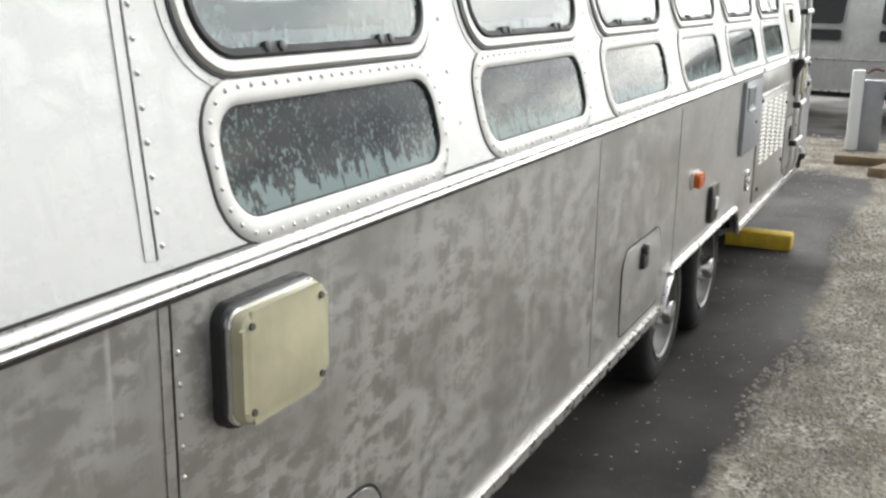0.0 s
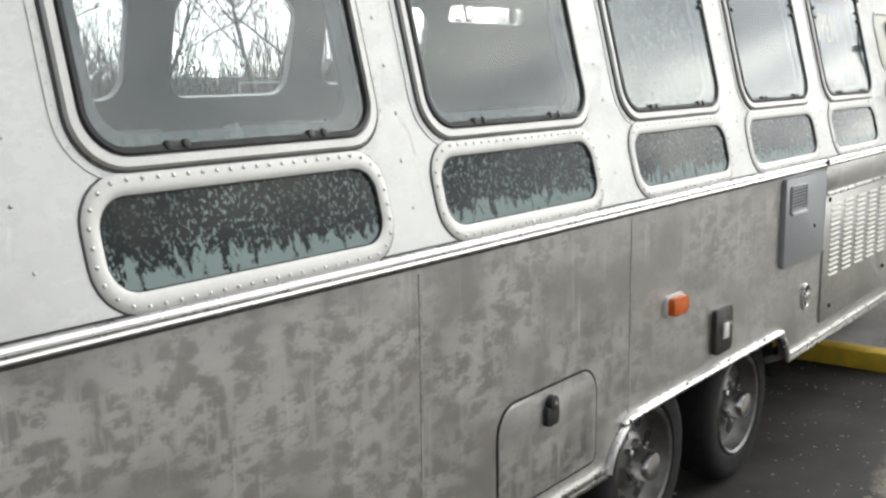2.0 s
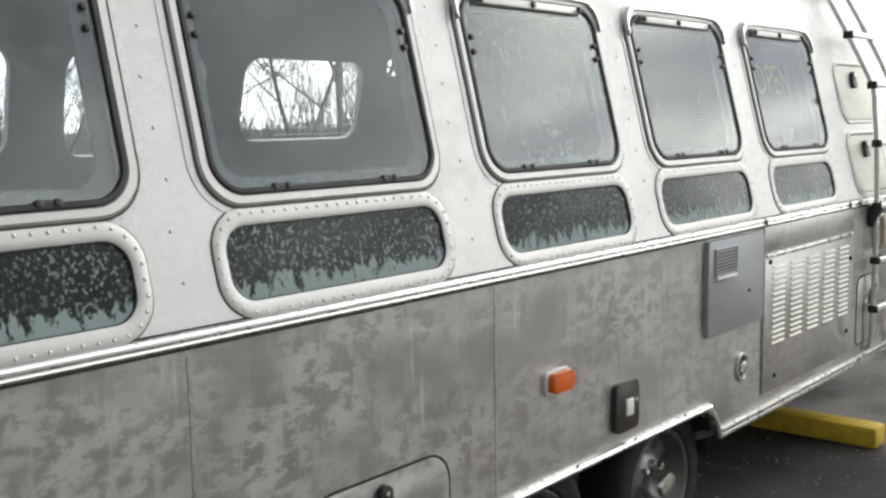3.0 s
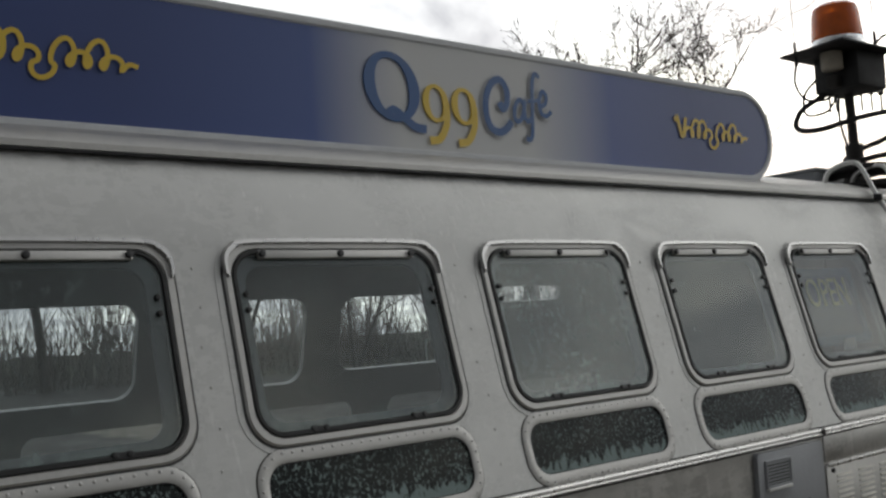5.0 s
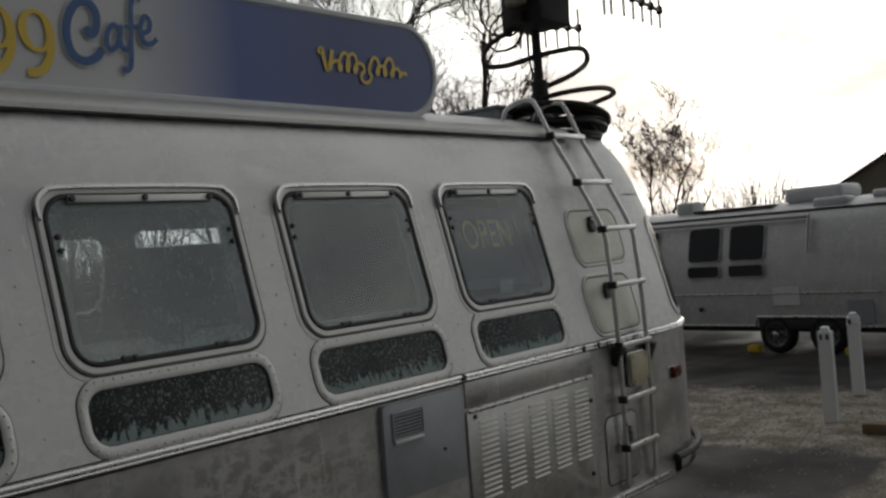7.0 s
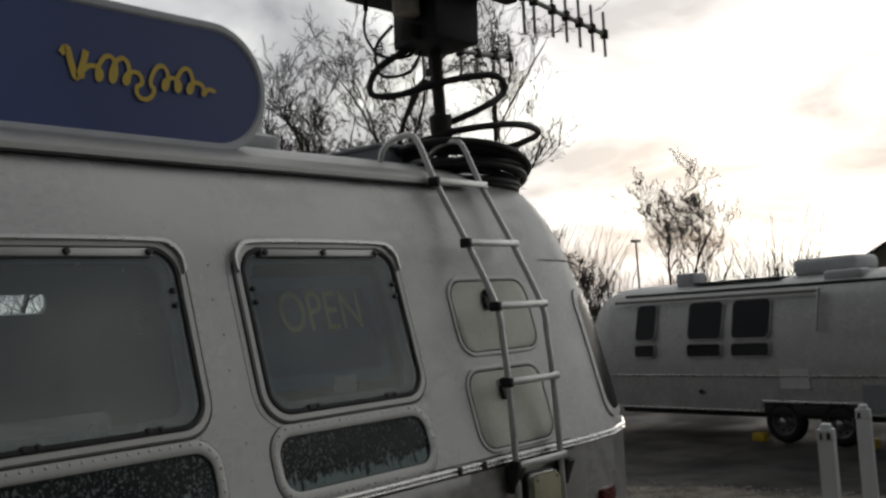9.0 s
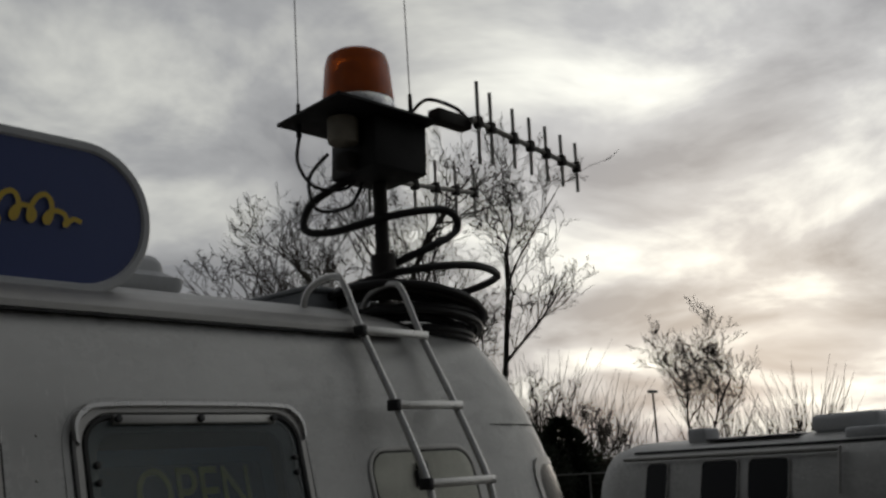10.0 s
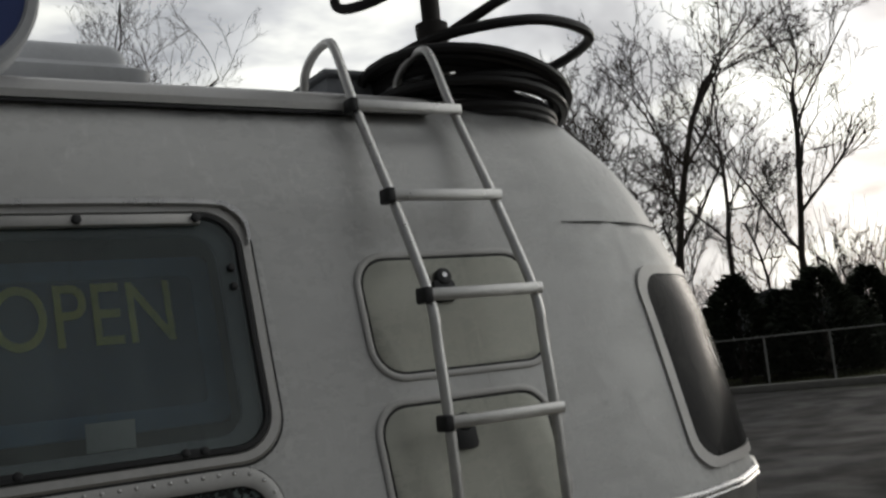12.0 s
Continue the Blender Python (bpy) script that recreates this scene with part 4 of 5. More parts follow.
# roof: sign, vents, mast
SX0, SX1, SZ0, SZ1, SY = 2.20, 6.89, 2.73, 3.243, 0.485
sign = thing("roof_sign", "long blue and white illuminated roof sign with rounded ends, reading Cafe", "sign")
smid = ((SX0 + SX1) / 2, (SZ0 + SZ1) / 2)
face_mat = Mat("sign_face", (0.05, 0.07, 0.2), 0.38)
sx = face_mat.axis(0)
face_mat.set("Base Color", face_mat.ramp(face_mat.calc("ADD", face_mat.calc("MULTIPLY", sx, 0.2), 0.5), (0.20, (0.034, 0.062, 0.215)), (0.35, (0.055, 0.10, 0.31)), (0.435, (0.60, 0.60, 0.60)), (0.58, (0.60, 0.60, 0.60)), (0.69, (0.07, 0.11, 0.33)), (0.82, (0.04, 0.066, 0.225))))
face_mat.bump(face_mat.noise(3, 3), 0.08, 0.02)
rim_out = rounded(SX1 - SX0, SZ1 - SZ0, 0.25, 12)
rim_in = rounded(SX1 - SX0 - 0.07, SZ1 - SZ0 - 0.07, 0.218, 12)
cabinet = part("cabinet", slab(bmesh.new(), rim_out, 0.012, 0.15), SIGNWHITE, sign)
bezel = part("frame", ring(bmesh.new(), rim_out, rim_in, 0.0, 0.02, 0.008), SIGNWHITE, sign, "pale aluminium sign frame")
face = part("face", slab(bmesh.new(), rim_in, 0.008, 0.014), face_mat.m, sign, "blue panel fading to white in the middle")
for ob in (cabinet, bezel, face):
    ob.matrix_basis = pose(smid[0], SY, smid[1])
for x in (2.6, 3.9, 5.2, 6.5):
    part("bracket", box(bmesh.new(), x - 0.03, x + 0.03, SY + 0.02, SY + 0.12, 2.68, 2.75, 0.004), SIGNWHITE, sign)


def flat_ring(name, u, v, a, b, t, lean, material, parent, y):
    """An oval band."""
    n = 40
    bm = bmesh.new()
    o, i_ = [], []
    for k in range(n):
        c, s = math.cos(k * math.tau / n), math.sin(k * math.tau / n)
        thick = t * (0.62 + 0.38 * abs(c))
        o.append((u + a * c + lean * b * s, v + b * s))
        i_.append((u + (a - thick) * c + lean * (b - t * 0.5) * s, v + (b - t * 0.5) * s))
    ring(bm, o, i_, y - 0.003, y + 0.003)
    return part(name, bm, material, parent)


def ribbon(name, pts, w, material, parent, y, drift=0.0):
    """A flat painted stroke along points in x and z."""
    p = spline([(a, 0, b) for a, b in pts], 6)
    bm = bmesh.new()
    lo, hi = [], []
    for k, q in enumerate(p):
        d = (p[min(k + 1, len(p) - 1)] - p[max(k - 1, 0)]).normalized()
        s = Vector((-d.z, 0, d.x))
        lo.append(bm.verts.new((q.x - s.x * w / 2, y - drift * k / len(p), q.z - s.z * w / 2)))
        hi.append(bm.verts.new((q.x + s.x * w / 2, y - drift * k / len(p), q.z + s.z * w / 2)))
    for k in range(len(p) - 1):
        bm.faces.new((lo[k], lo[k + 1], hi[k + 1], hi[k]))
    return part(name, bm, material, parent)


FY = SY + 0.003
# emblem: a blue oval with a short bar and two gold ovals with short hooks
flat_ring("emblem_oval", 4.172, 3.01, 0.138, 0.142, 0.055, -0.10, BLUE, sign, FY)
ribbon("emblem_bar", [(4.13, 2.885), (4.17, 2.915), (4.225, 2.885), (4.28, 2.853), (4.335, 2.848)], 0.036, BLUE, sign, FY - 0.004)
for u in (4.395, 4.55):
    flat_ring("emblem_oval", u, 2.962, 0.07, 0.08, 0.034, -0.05, GOLD, sign, FY)
    ribbon("emblem_bar", [(u + 0.055, 2.965), (u + 0.05, 2.88), (u + 0.01, 2.815), (u - 0.045, 2.803)], 0.034, GOLD, sign, FY - 0.004)
# the word Cafe, in sloping script strokes with a pale edge
LETTERS = (
    ("letter_c", 0.034, [(4.755, 3.0), (4.775, 2.972), (4.80, 3.0), (4.803, 3.06), (4.765, 3.10), (4.715, 3.08), (4.68, 3.02), (4.672, 2.95), (4.692, 2.888), (4.74, 2.866), (4.79, 2.885), (4.82, 2.92)]),
    ("letter_a", 0.022, [(4.905, 3.0), (4.88, 3.022), (4.85, 2.99), (4.842, 2.945), (4.86, 2.922), (4.893, 2.95), (4.91, 3.02), (4.905, 2.95), (4.925, 2.928), (4.945, 2.945)]),
    ("letter_f", 0.022, [(5.012, 3.135), (4.988, 3.15), (4.967, 3.11), (4.957, 3.0), (4.945, 2.875), (4.925, 2.845), (4.905, 2.855)]),
    ("letter_f_bar", 0.018, [(4.925, 3.02), (4.96, 3.022), (5.0, 3.03)]),
    ("letter_e", 0.022, [(5.003, 3.0), (5.04, 3.018), (5.048, 3.055), (5.024, 3.072), (5.0, 3.02), (5.012, 2.97), (5.045, 2.962), (5.075, 2.985)]),
)
for k, (name, wide, pts) in enumerate(LETTERS):
    ribbon("letter_edge", pts, wide + 0.017, SIGNWHITE, sign, FY - 0.0005 * k, 0.001)
    ribbon(name, pts, wide, BLUE, sign, FY - 0.004 - 0.0005 * k, 0.001)


def squiggle(x0):
    """A yellow brand scrawl, drawn as plain flowing loops of its size."""
    ribbon("scrawl", [(x0 - 0.005, 3.018), (x0 + 0.018, 3.04), (x0 + 0.032, 2.99), (x0 + 0.05, 2.942), (x0 + 0.075, 2.99), (x0 + 0.09, 3.042)], 0.025, GOLD, sign, FY - 0.002)
    pts = []
    for k, h in enumerate((0.046, 0.09, 0.09, 0.046, -0.05, 0.085, 0.046, 0.09, 0.042)):
        for j in range(10):
            b = j * math.tau / 10
            rise = h * (1 - math.cos(b)) / 2
            pts.append((x0 + 0.08 + 0.054 * (k + j / 10) - 0.021 * math.sin(b) + 0.2 * rise, 2.946 + rise))
    ribbon("scrawl", pts + [(x0 + 0.575, 2.946), (x0 + 0.60, 2.968), (x0 + 0.63, 2.962)], 0.017, GOLD, sign, FY - 0.001, 0.006)


squiggle(6.0)
squiggle(2.48)


def roof_lump(name, label, category, x, y, z, w, d, h, material):
    bm = box(bmesh.new(), -w / 2, w / 2, -d / 2, d / 2, 0, h, min(h, w, d) * 0.42, 4)
    for v in bm.verts:
        if v.co.z > h * 0.5:
            v.co.x *= 0.86
            v.co.y *= 0.86
    ob = part(name, bm, material)
    ob.matrix_basis = pose(x, y, z)
    return tagged(ob, label, category)


roof_lump("roof_vent", "pale domed roof vent cover", "vent", 6.86, 1.20, 2.82, 0.86, 0.75, 0.18, SIGNWHITE)
tray = thing("roof_box", "low grey metal box on the roof", "box")
part("body", box(bmesh.new(), 7.86, 8.25, 0.80, 1.25, 2.79, 2.90, 0.012), GREYPAINT, tray)
part("lid", box(bmesh.new(), 7.84, 8.28, 0.77, 1.28, 2.90, 2.92, 0.008), GREYPAINT, tray)

MX, MY = 8.30, 0.76
MAST_AT = pose(-0.05, -0.05, -0.075)
mast = thing("beacon_mast", "dark steel roof mast with an amber beacon and aerials", "mast", MAST_AT)
part("pole", can(bmesh.new(), (MX, MY, 3.12), (0, 0, 1), 0.032, 0.76, seg=16), MASTSTEEL, mast)
part("sleeve", can(bmesh.new(), (MX, MY, 3.06), (0, 0, 1), 0.05, 0.20, 0.06, seg=16, bevel=0.006), MASTSTEEL, mast)
part("foot", can(bmesh.new(), (MX, MY, 2.86), (0, 0, 1), 0.16, 0.14, 0.07, seg=20), MASTSTEEL, mast)
plate = part("top_plate", slab(bmesh.new(), rounded(0.56, 0.50, 0.01), -0.006, 0.006), PLATE, mast, "black square top plate")
plate.matrix_basis = pose(8.15, 0.735, 3.755, 0, 3, -8) @ pose(0, 0, 0, 90)
hous = part("housing", box(bmesh.new(), -0.15, 0.15, -0.17, 0.17, -0.25, -0.006, 0.012), PLATE, mast, "black equipment housing")
hous.matrix_basis = pose(8.27, 0.72, 3.755, 0, 3, -8)
part("motor", can(bmesh.new(), (8.04, 0.72, 3.69), (0, 0, 1), 0.07, 0.12, seg=20, bevel=0.01), plain("dirty_white_motor", (0.35, 0.31, 0.25), 0.6), mast, "grimy cream motor can")
part("bracket", box(bmesh.new(), 8.04, 8.14, 0.70, 0.78, 3.52, 3.60, 0.01), MASTSTEEL, mast)
beacon = thing("beacon", "amber rotating beacon with a steel base ring", "beacon")
beacon.matrix_basis = MAST_AT @ pose(8.15, 0.725, 3.765, 90)
spin(beacon, "base", [(0.178, 0.0), (0.178, 0.03), (0.17, 0.075), (0.16, 0.085), (0.0, 0.085)], CHROME, 36, False)
spin(beacon, "dome", [(0.166, 0.085), (0.163, 0.12), (0.15, 0.26), (0.138, 0.30), (0.11, 0.32), (0.06, 0.327), (0.0, 0.327)], AMBER, 36, False)
spin(beacon, "reflector", [(0.07, 0.09), (0.08, 0.2), (0.05, 0.25), (0.0, 0.25)], STEEL, 20, False)


def yagi(name, a, b, sizes, radius=0.009):
    a, b = Vector(a), Vector(b)
    ant = thing(name, "small directional aerial with upright rods on a boom", "aerial", MAST_AT, "aerials on the mast")
    part("boom", tube(bmesh.new(), [a, b], 0.014, 8), ANTENNA, ant)
    n = len(sizes)
    for k, s in enumerate(sizes):
        t = 0.06 + 0.93 * k / (n - 1) if k > 1 else (0.06 if k == 0 else 0.17)
        p = a + (b - a) * t
        part("rod", can(bmesh.new(), p, (0.03, 0.0, 1), radius, s, seg=8), ANTENNA, ant)
        part("clamp", box(bmesh.new(), p.x - 0.02, p.x + 0.02, p.y - 0.02, p.y + 0.02, p.z - 0.028, p.z + 0.028, 0.006), MASTSTEEL, ant)
    return ant


yagi("yagi_aerial", (8.56, 0.40, 3.775), (9.46, 0.42, 3.71), (0.41, 0.36, 0.31, 0.30, 0.29, 0.28, 0.27))
part("arm", box(bmesh.new(), 8.36, 8.60, 0.42, 0.50, 3.735, 3.80, 0.015), MASTSTEEL, mast, "dark aerial clamp arm")
yagi("yagi_aerial", (8.40, 0.98, 3.60), (9.38, 1.06, 3.70), (0.34, 0.33, 0.32, 0.31, 0.30, 0.29))
for x, y, z in ((7.965, 0.93, 3.74), (8.31, 0.55, 3.76)):
    wp = thing("whip_aerial", "thin upright whip aerial", "aerial", MAST_AT, "aerials on the mast")
    part("base", tube(bmesh.new(), [(x, y, z - 0.04), (x, y, z + 0.12)], 0.014, 10, r_end=0.009), BLACK, wp)
    part("whip", tube(bmesh.new(), [(x, y, z + 0.12), (x - 0.004, y, z + 0.8), (x + 0.004, y, z + 1.6)], 0.0028, 5), BLACK, wp)

hose = thing("hose_coil", "heap of black cable hose coiled round the mast foot", "hose", pose(-0.04, -0.04, -0.07))
random.seed(7)
for k in range(14):
    r = 0.27 + 0.09 * random.random()
    cx, cy, cz = 8.40 + random.uniform(-0.03, 0.03), 0.73 + random.uniform(-0.03, 0.03), 2.755 + 0.0125 * k
    tx, ty = random.uniform(0.05, 0.38), random.uniform(-0.12, 0.12)
    pts = [(cx + r * math.cos(j * math.tau / 28), cy + r * 1.05 * math.sin(j * math.tau / 28), cz - tx * r * math.cos(j * math.tau / 28) * 0.8 + ty * r * math.sin(j * math.tau / 28)) for j in range(28)]
    part("coil", tube(bmesh.new(), pts, 0.0175, 8, closed=True), HOSE, hose)
loop = [(8.12, 0.86, 2.98), (8.10, 0.70, 3.0), (8.22, 0.52, 3.04), (8.50, 0.40, 3.07), (8.78, 0.48, 3.06), (8.76, 0.70, 3.01), (8.50, 0.86, 2.95), (8.28, 0.92, 2.96)]
part("coil", tube(bmesh.new(), spline(loop, 7, True), 0.019, 8, closed=True), HOSE, hose)
riser = [(8.42, 0.92, 3.02), (8.34, 0.80, 3.10), (8.44, 0.60, 3.18), (8.60, 0.56, 3.28), (8.52, 0.55, 3.36), (8.30, 0.68, 3.33), (8.12, 0.90, 3.27), (8.06, 1.02, 3.30), (8.08, 0.98, 3.42), (8.18, 0.82, 3.52), (8.24, 0.74, 3.58)]
part("riser", tube(bmesh.new(), spline(riser, 8), 0.019, 8), HOSE, hose)
for pts in ([(7.965, 0.93, 3.70), (7.97, 0.95, 3.58), (8.05, 0.93, 3.48), (8.16, 0.84, 3.47), (8.2, 0.78, 3.55)], [(8.02, 0.80, 3.60), (7.99, 0.90, 3.50), (8.08, 0.95, 3.38), (8.20, 0.86, 3.40), (8.24, 0.80, 3.52)], [(8.31, 0.58, 3.76), (8.36, 0.50, 3.85), (8.48, 0.44, 3.83), (8.55, 0.42, 3.79)], [(8.36, 0.86, 3.50), (8.42, 0.90, 3.35), (8.38, 0.84, 3.15)]):
    part("cable", tube(bmesh.new(), spline(pts, 6), 0.009, 6), HOSE, hose)

# yellow wheel stop behind the wheels
tagged(part("parking_stop", box(bmesh.new(), 7.60, 7.76, -0.11, 1.75, 0.0, 0.125, 0.02), YELLOWPAINT), "yellow painted concrete parking stop", "parking stop")


# ---- the second coach across the lane ----
second = thing("travel_trailer", "second silver aluminium trailer with dark windows parked across the lane", "trailer")
# local x runs along its near side, local y into it
U2 = Vector((-0.2, -0.98, 0)).normalized()
second.matrix_basis = Matrix.Translation((18.77, 3.29, -0.14)) @ Matrix((( U2.x, -U2.y, 0, 0), (U2.y, U2.x, 0, 0), (0, 0, 1, 0), (0, 0, 0, 1)))
ROWS2 = [(0.45, 0.03, 0.02), (0.98, 0.0, 0.0), (1.4, 0.03, 0.04), (1.84, 0.11, 0.13), (2.1, 0.19, 0.28), (2.26, 0.28, 0.45), (2.345, 0.42, 0.62), (2.41, 0.62, 0.8), (2.45, 0.95, 1.0), (2.46, 1.15, 1.15)]
kw2 = dict(x_front=-3.4, cap_x=6.0, cap_l=1.15)
body2 = shell("body", ROWS2, ALU, second, True, **kw2)
part("underside", box(bmesh.new(), -3.3, 6.2, 0.15, 2.2, 0.34, 0.47), RUBBER, second)
bm = bmesh.new()
box(bm, -3.4, 6.0, -0.02, 0.0, 0.965, 0.99, 0.004)
part("belt_moulding", bm, ALU_TRIM, second)
part("skirt_rail", box(bmesh.new(), -3.3, 6.0, 0.0, 0.03, 0.43, 0.46, 0.006), ALU_TRIM, second)
DEPTH2 = lambda z: float(np.interp(z, [r[0] for r in ROWS2], [r[1] for r in ROWS2]))
for x0, x1 in ((-2.83, -2.42), (-1.74, -1.10), (-0.90, -0.24), (2.0, 2.7), (3.3, 4.0)):
    for z0, z1, r in ((1.53, 2.12, 0.08), (1.27, 1.46, 0.05)):
        zc = (z0 + z1) / 2
        lean = math.degrees(math.atan((DEPTH2(z1) - DEPTH2(z0)) / (z1 - z0)))
        win = part("window", ring(bmesh.new(), rounded(x1 - x0 + 0.04, z1 - z0 + 0.04, r + 0.02), rounded(x1 - x0, z1 - z0, r), -0.02, 0.01, 0.005), RIM_FRAME, second, "dark tinted window")
        win.matrix_basis = pose((x0 + x1) / 2, (DEPTH2(z0) + DEPTH2(z1)) / 2 - 0.022, zc, -lean)
        part("pane", slab(bmesh.new(), rounded(x1 - x0, z1 - z0, r), -0.012, 0.005), DARKGLASS, win)
aw = part("awning", tube(bmesh.new(), [(-3.3, 0.15, 2.20), (0.58, 0.15, 2.20)], 0.035, 10), RIM_FRAME, second, "rolled awning with a hanging arm")
part("arm", tube(bmesh.new(), [(0.58, 0.13, 2.20), (0.57, 0.0, 1.62)], 0.024, 8), RIM_FRAME, aw)
part("roof_rail", box(bmesh.new(), -3.2, 5.5, 0.28, 0.32, 2.27, 2.31, 0.008), BLACK, second)
part("service_panel", slab(bmesh.new(), rounded(0.48, 0.29, 0.02), -0.012, 0.01), WHITE, second, "white vent panel").matrix_basis = pose(0.16, 0.0, 0.93)
part("vent_grille", slab(bmesh.new(), rounded(0.42, 0.36, 0.02), -0.012, 0.01), GREYPAINT, second).matrix_basis = pose(1.40, 0.01, 0.68)
part("stud", can(bmesh.new(), (-1.52, -0.01, 0.72), (0, 1, 0), 0.04, 0.02, seg=12), BLACK, second)
part("wheel_well", box(bmesh.new(), -0.42, 1.22, -0.008, 0.3, 0.36, 0.60, 0.06, 3), RUBBER, second)
part("wheel_well_trim", tube(bmesh.new(), [(-0.46, -0.012, 0.44), (-0.40, -0.012, 0.60), (1.20, -0.012, 0.60), (1.28, -0.012, 0.44)], 0.018, 8), ALU_TRIM, second)
for x in (-0.08, 0.82):
    w2 = wheel(x, -0.01)
    w2.parent = second
    w2.matrix_basis = pose(x, -0.012, 0.315) @ Matrix.Scale(0.87, 4)
roof_ac = part("air_conditioner", box(bmesh.new(), -0.2, 0.85, 0.7, 1.4, 2.42, 2.68, 0.09, 3), SIGNWHITE, second, "white rooftop air conditioner")
part("vent_cover", box(bmesh.new(), -2.35, -2.0, 0.6, 1.0, 2.38, 2.62, 0.05, 3), SIGNWHITE, second)
part("vent_cover", box(bmesh.new(), 0.5, 1.1, 0.4, 0.7, 2.3, 2.47, 0.05, 3), SIGNWHITE, second)
part("vent_cover", box(bmesh.new(), 1.4, 2.3, 0.6, 1.2, 2.4, 2.52, 0.05, 3), SIGNWHITE, second)
part("solar_panel", box(bmesh.new(), -1.9, -0.3, 0.50, 1.1, 2.40, 2.44, 0.006), BLACK, second)
for x in (-0.52, 1.22):
    tagged(part("wheel_chock", box(bmesh.new(), -0.11, 0.11, -0.08, 0.08, 0, 0.13, 0.03), YELLOWPAINT), "small yellow wheel chock on the asphalt", "wheel chock").matrix_basis = second.matrix_basis @ pose(x, 0.03, 0)


# ---- posts, kerb timbers ----
def site_post(x, y, h, marks, face=0):
    p = thing("site_post", "white plastic site post with a domed cap and dark number marks", "post", pose(x, y, 0, 0, 0, face), "site posts")
    part("shaft", slab(bmesh.new(), rounded(0.125, h, 0.004), -0.0625, 0.0625, 0.008), PVC, p).matrix_basis = pose(0, 0, h / 2)
    bm = box(bmesh.new(), -0.07, 0.07, -0.07, 0.07, h - 0.10, h + 0.045, 0.022, 3)
    for v in bm.verts:
        if v.co.z > h + 0.02:
            v.co.x *= 0.6
            v.co.y *= 0.6
    part("cap", bm, PVC, p)
    for s, w in marks:
        part("mark", box(bmesh.new(), -0.0725, -0.0702, s - w / 2, s + w / 2, h - 0.08, h - 0.025, 0.001), BLACK, p, "dark number bar")
    return p


site_post(12.68, 0.49, 0.90, ((0.03, 0.022), (-0.03, 0.03)), 8)
site_post(14.30, 0.72, 0.88, ((0.03, 0.03),), 8)
ped = thing("power_pedestal", "grey electrical pedestal beside a white post", "pedestal", pose(13.55, -0.22, 0, 0, 0, 6))
part("cabinet", box(bmesh.new(), -0.09, 0.09, -0.12, 0.12, 0.0, 0.86, 0.012), GREYPAINT, ped)
part("post", box(bmesh.new(), -0.16, -0.02, 0.13, 0.27, 0.0, 0.98, 0.015), PVC, ped, "white post")
part("outlet_hood", box(bmesh.new(), -0.18, -0.06, -0.30, -0.13, 0.62, 0.80, 0.02), BLACK, ped)
part("valve", tube(bmesh.new(), spline([(-0.12, 0.1, 0.95), (-0.15, 0.02, 1.0), (-0.12, -0.08, 0.98)], 5), 0.018, 6), RED, ped)
tagged(part("timber", box(bmesh.new(), -0.09, 0.09, -0.9, 0.9, 0, 0.10, 0.012), WOOD), "weathered timber edging on the gravel", "timber", group="edging timbers").matrix_basis = pose(12.3, -0.85, 0, 0, 0, 4)
tagged(part("timber", box(bmesh.new(), -0.09, 0.09, -0.8, 0.8, 0, 0.10, 0.012), WOOD), "weathered timber edging on the gravel", "timber", group="edging timbers").matrix_basis = pose(12.15, -0.72, 0, 0, 0, 70)


# ---- gravel ----
def gravel():
    rng = np.random.default_rng(3)
    ico = [(0, 0, 1), (0.9, 0, 0.1), (0.28, 0.85, 0.1), (-0.72, 0.53, 0.1), (-0.72, -0.53, 0.1), (0.28, -0.85, 0.1)]
    tris = [(0, k, k % 5 + 1) for k in range(1, 6)]
    verts, faces = [], []

    def stone(x, y, r):
        base = len(verts)
        sx, sy, sz, a = rng.uniform(0.7, 1.3), rng.uniform(0.6, 1.1), rng.uniform(0.4, 0.8), rng.uniform(0, math.tau)
        c, s = math.cos(a), math.sin(a)
        for u, v, w in ico:
            u, v, w = u * sx * r, v * sy * r, max(0, w) * sz * r * rng.uniform(0.85, 1.15)
            verts.append((x + u * c - v * s, y + u * s + v * c, w))
        faces.extend(tuple(base + i for i in t) for t in tris)

    for _ in range(15000):
        x = 2.4 + 9.6 * rng.random() ** 1.3
        y = -0.42 - 0.22 * rng.normal() ** 2 - rng.exponential(0.45)
        if y > -3.2:
            stone(x, y + 0.12 * math.sin(x * 1.7), rng.uniform(0.006, 0.02))
    for _ in range(5000):
        stone(rng.uniform(11.2, 14.7), rng.uniform(-2.5, 5.0), rng.uniform(0.008, 0.024))
    for _ in range(500):
        stone(rng.uniform(3.5, 11), rng.uniform(-0.5, 0.6), rng.uniform(0.004, 0.012))
    ob = raw("gravel", verts, faces, STONE, smooth=False)
    tagged(ob, "loose pale gravel along the asphalt edge", "gravel", kind="stuff")


gravel()


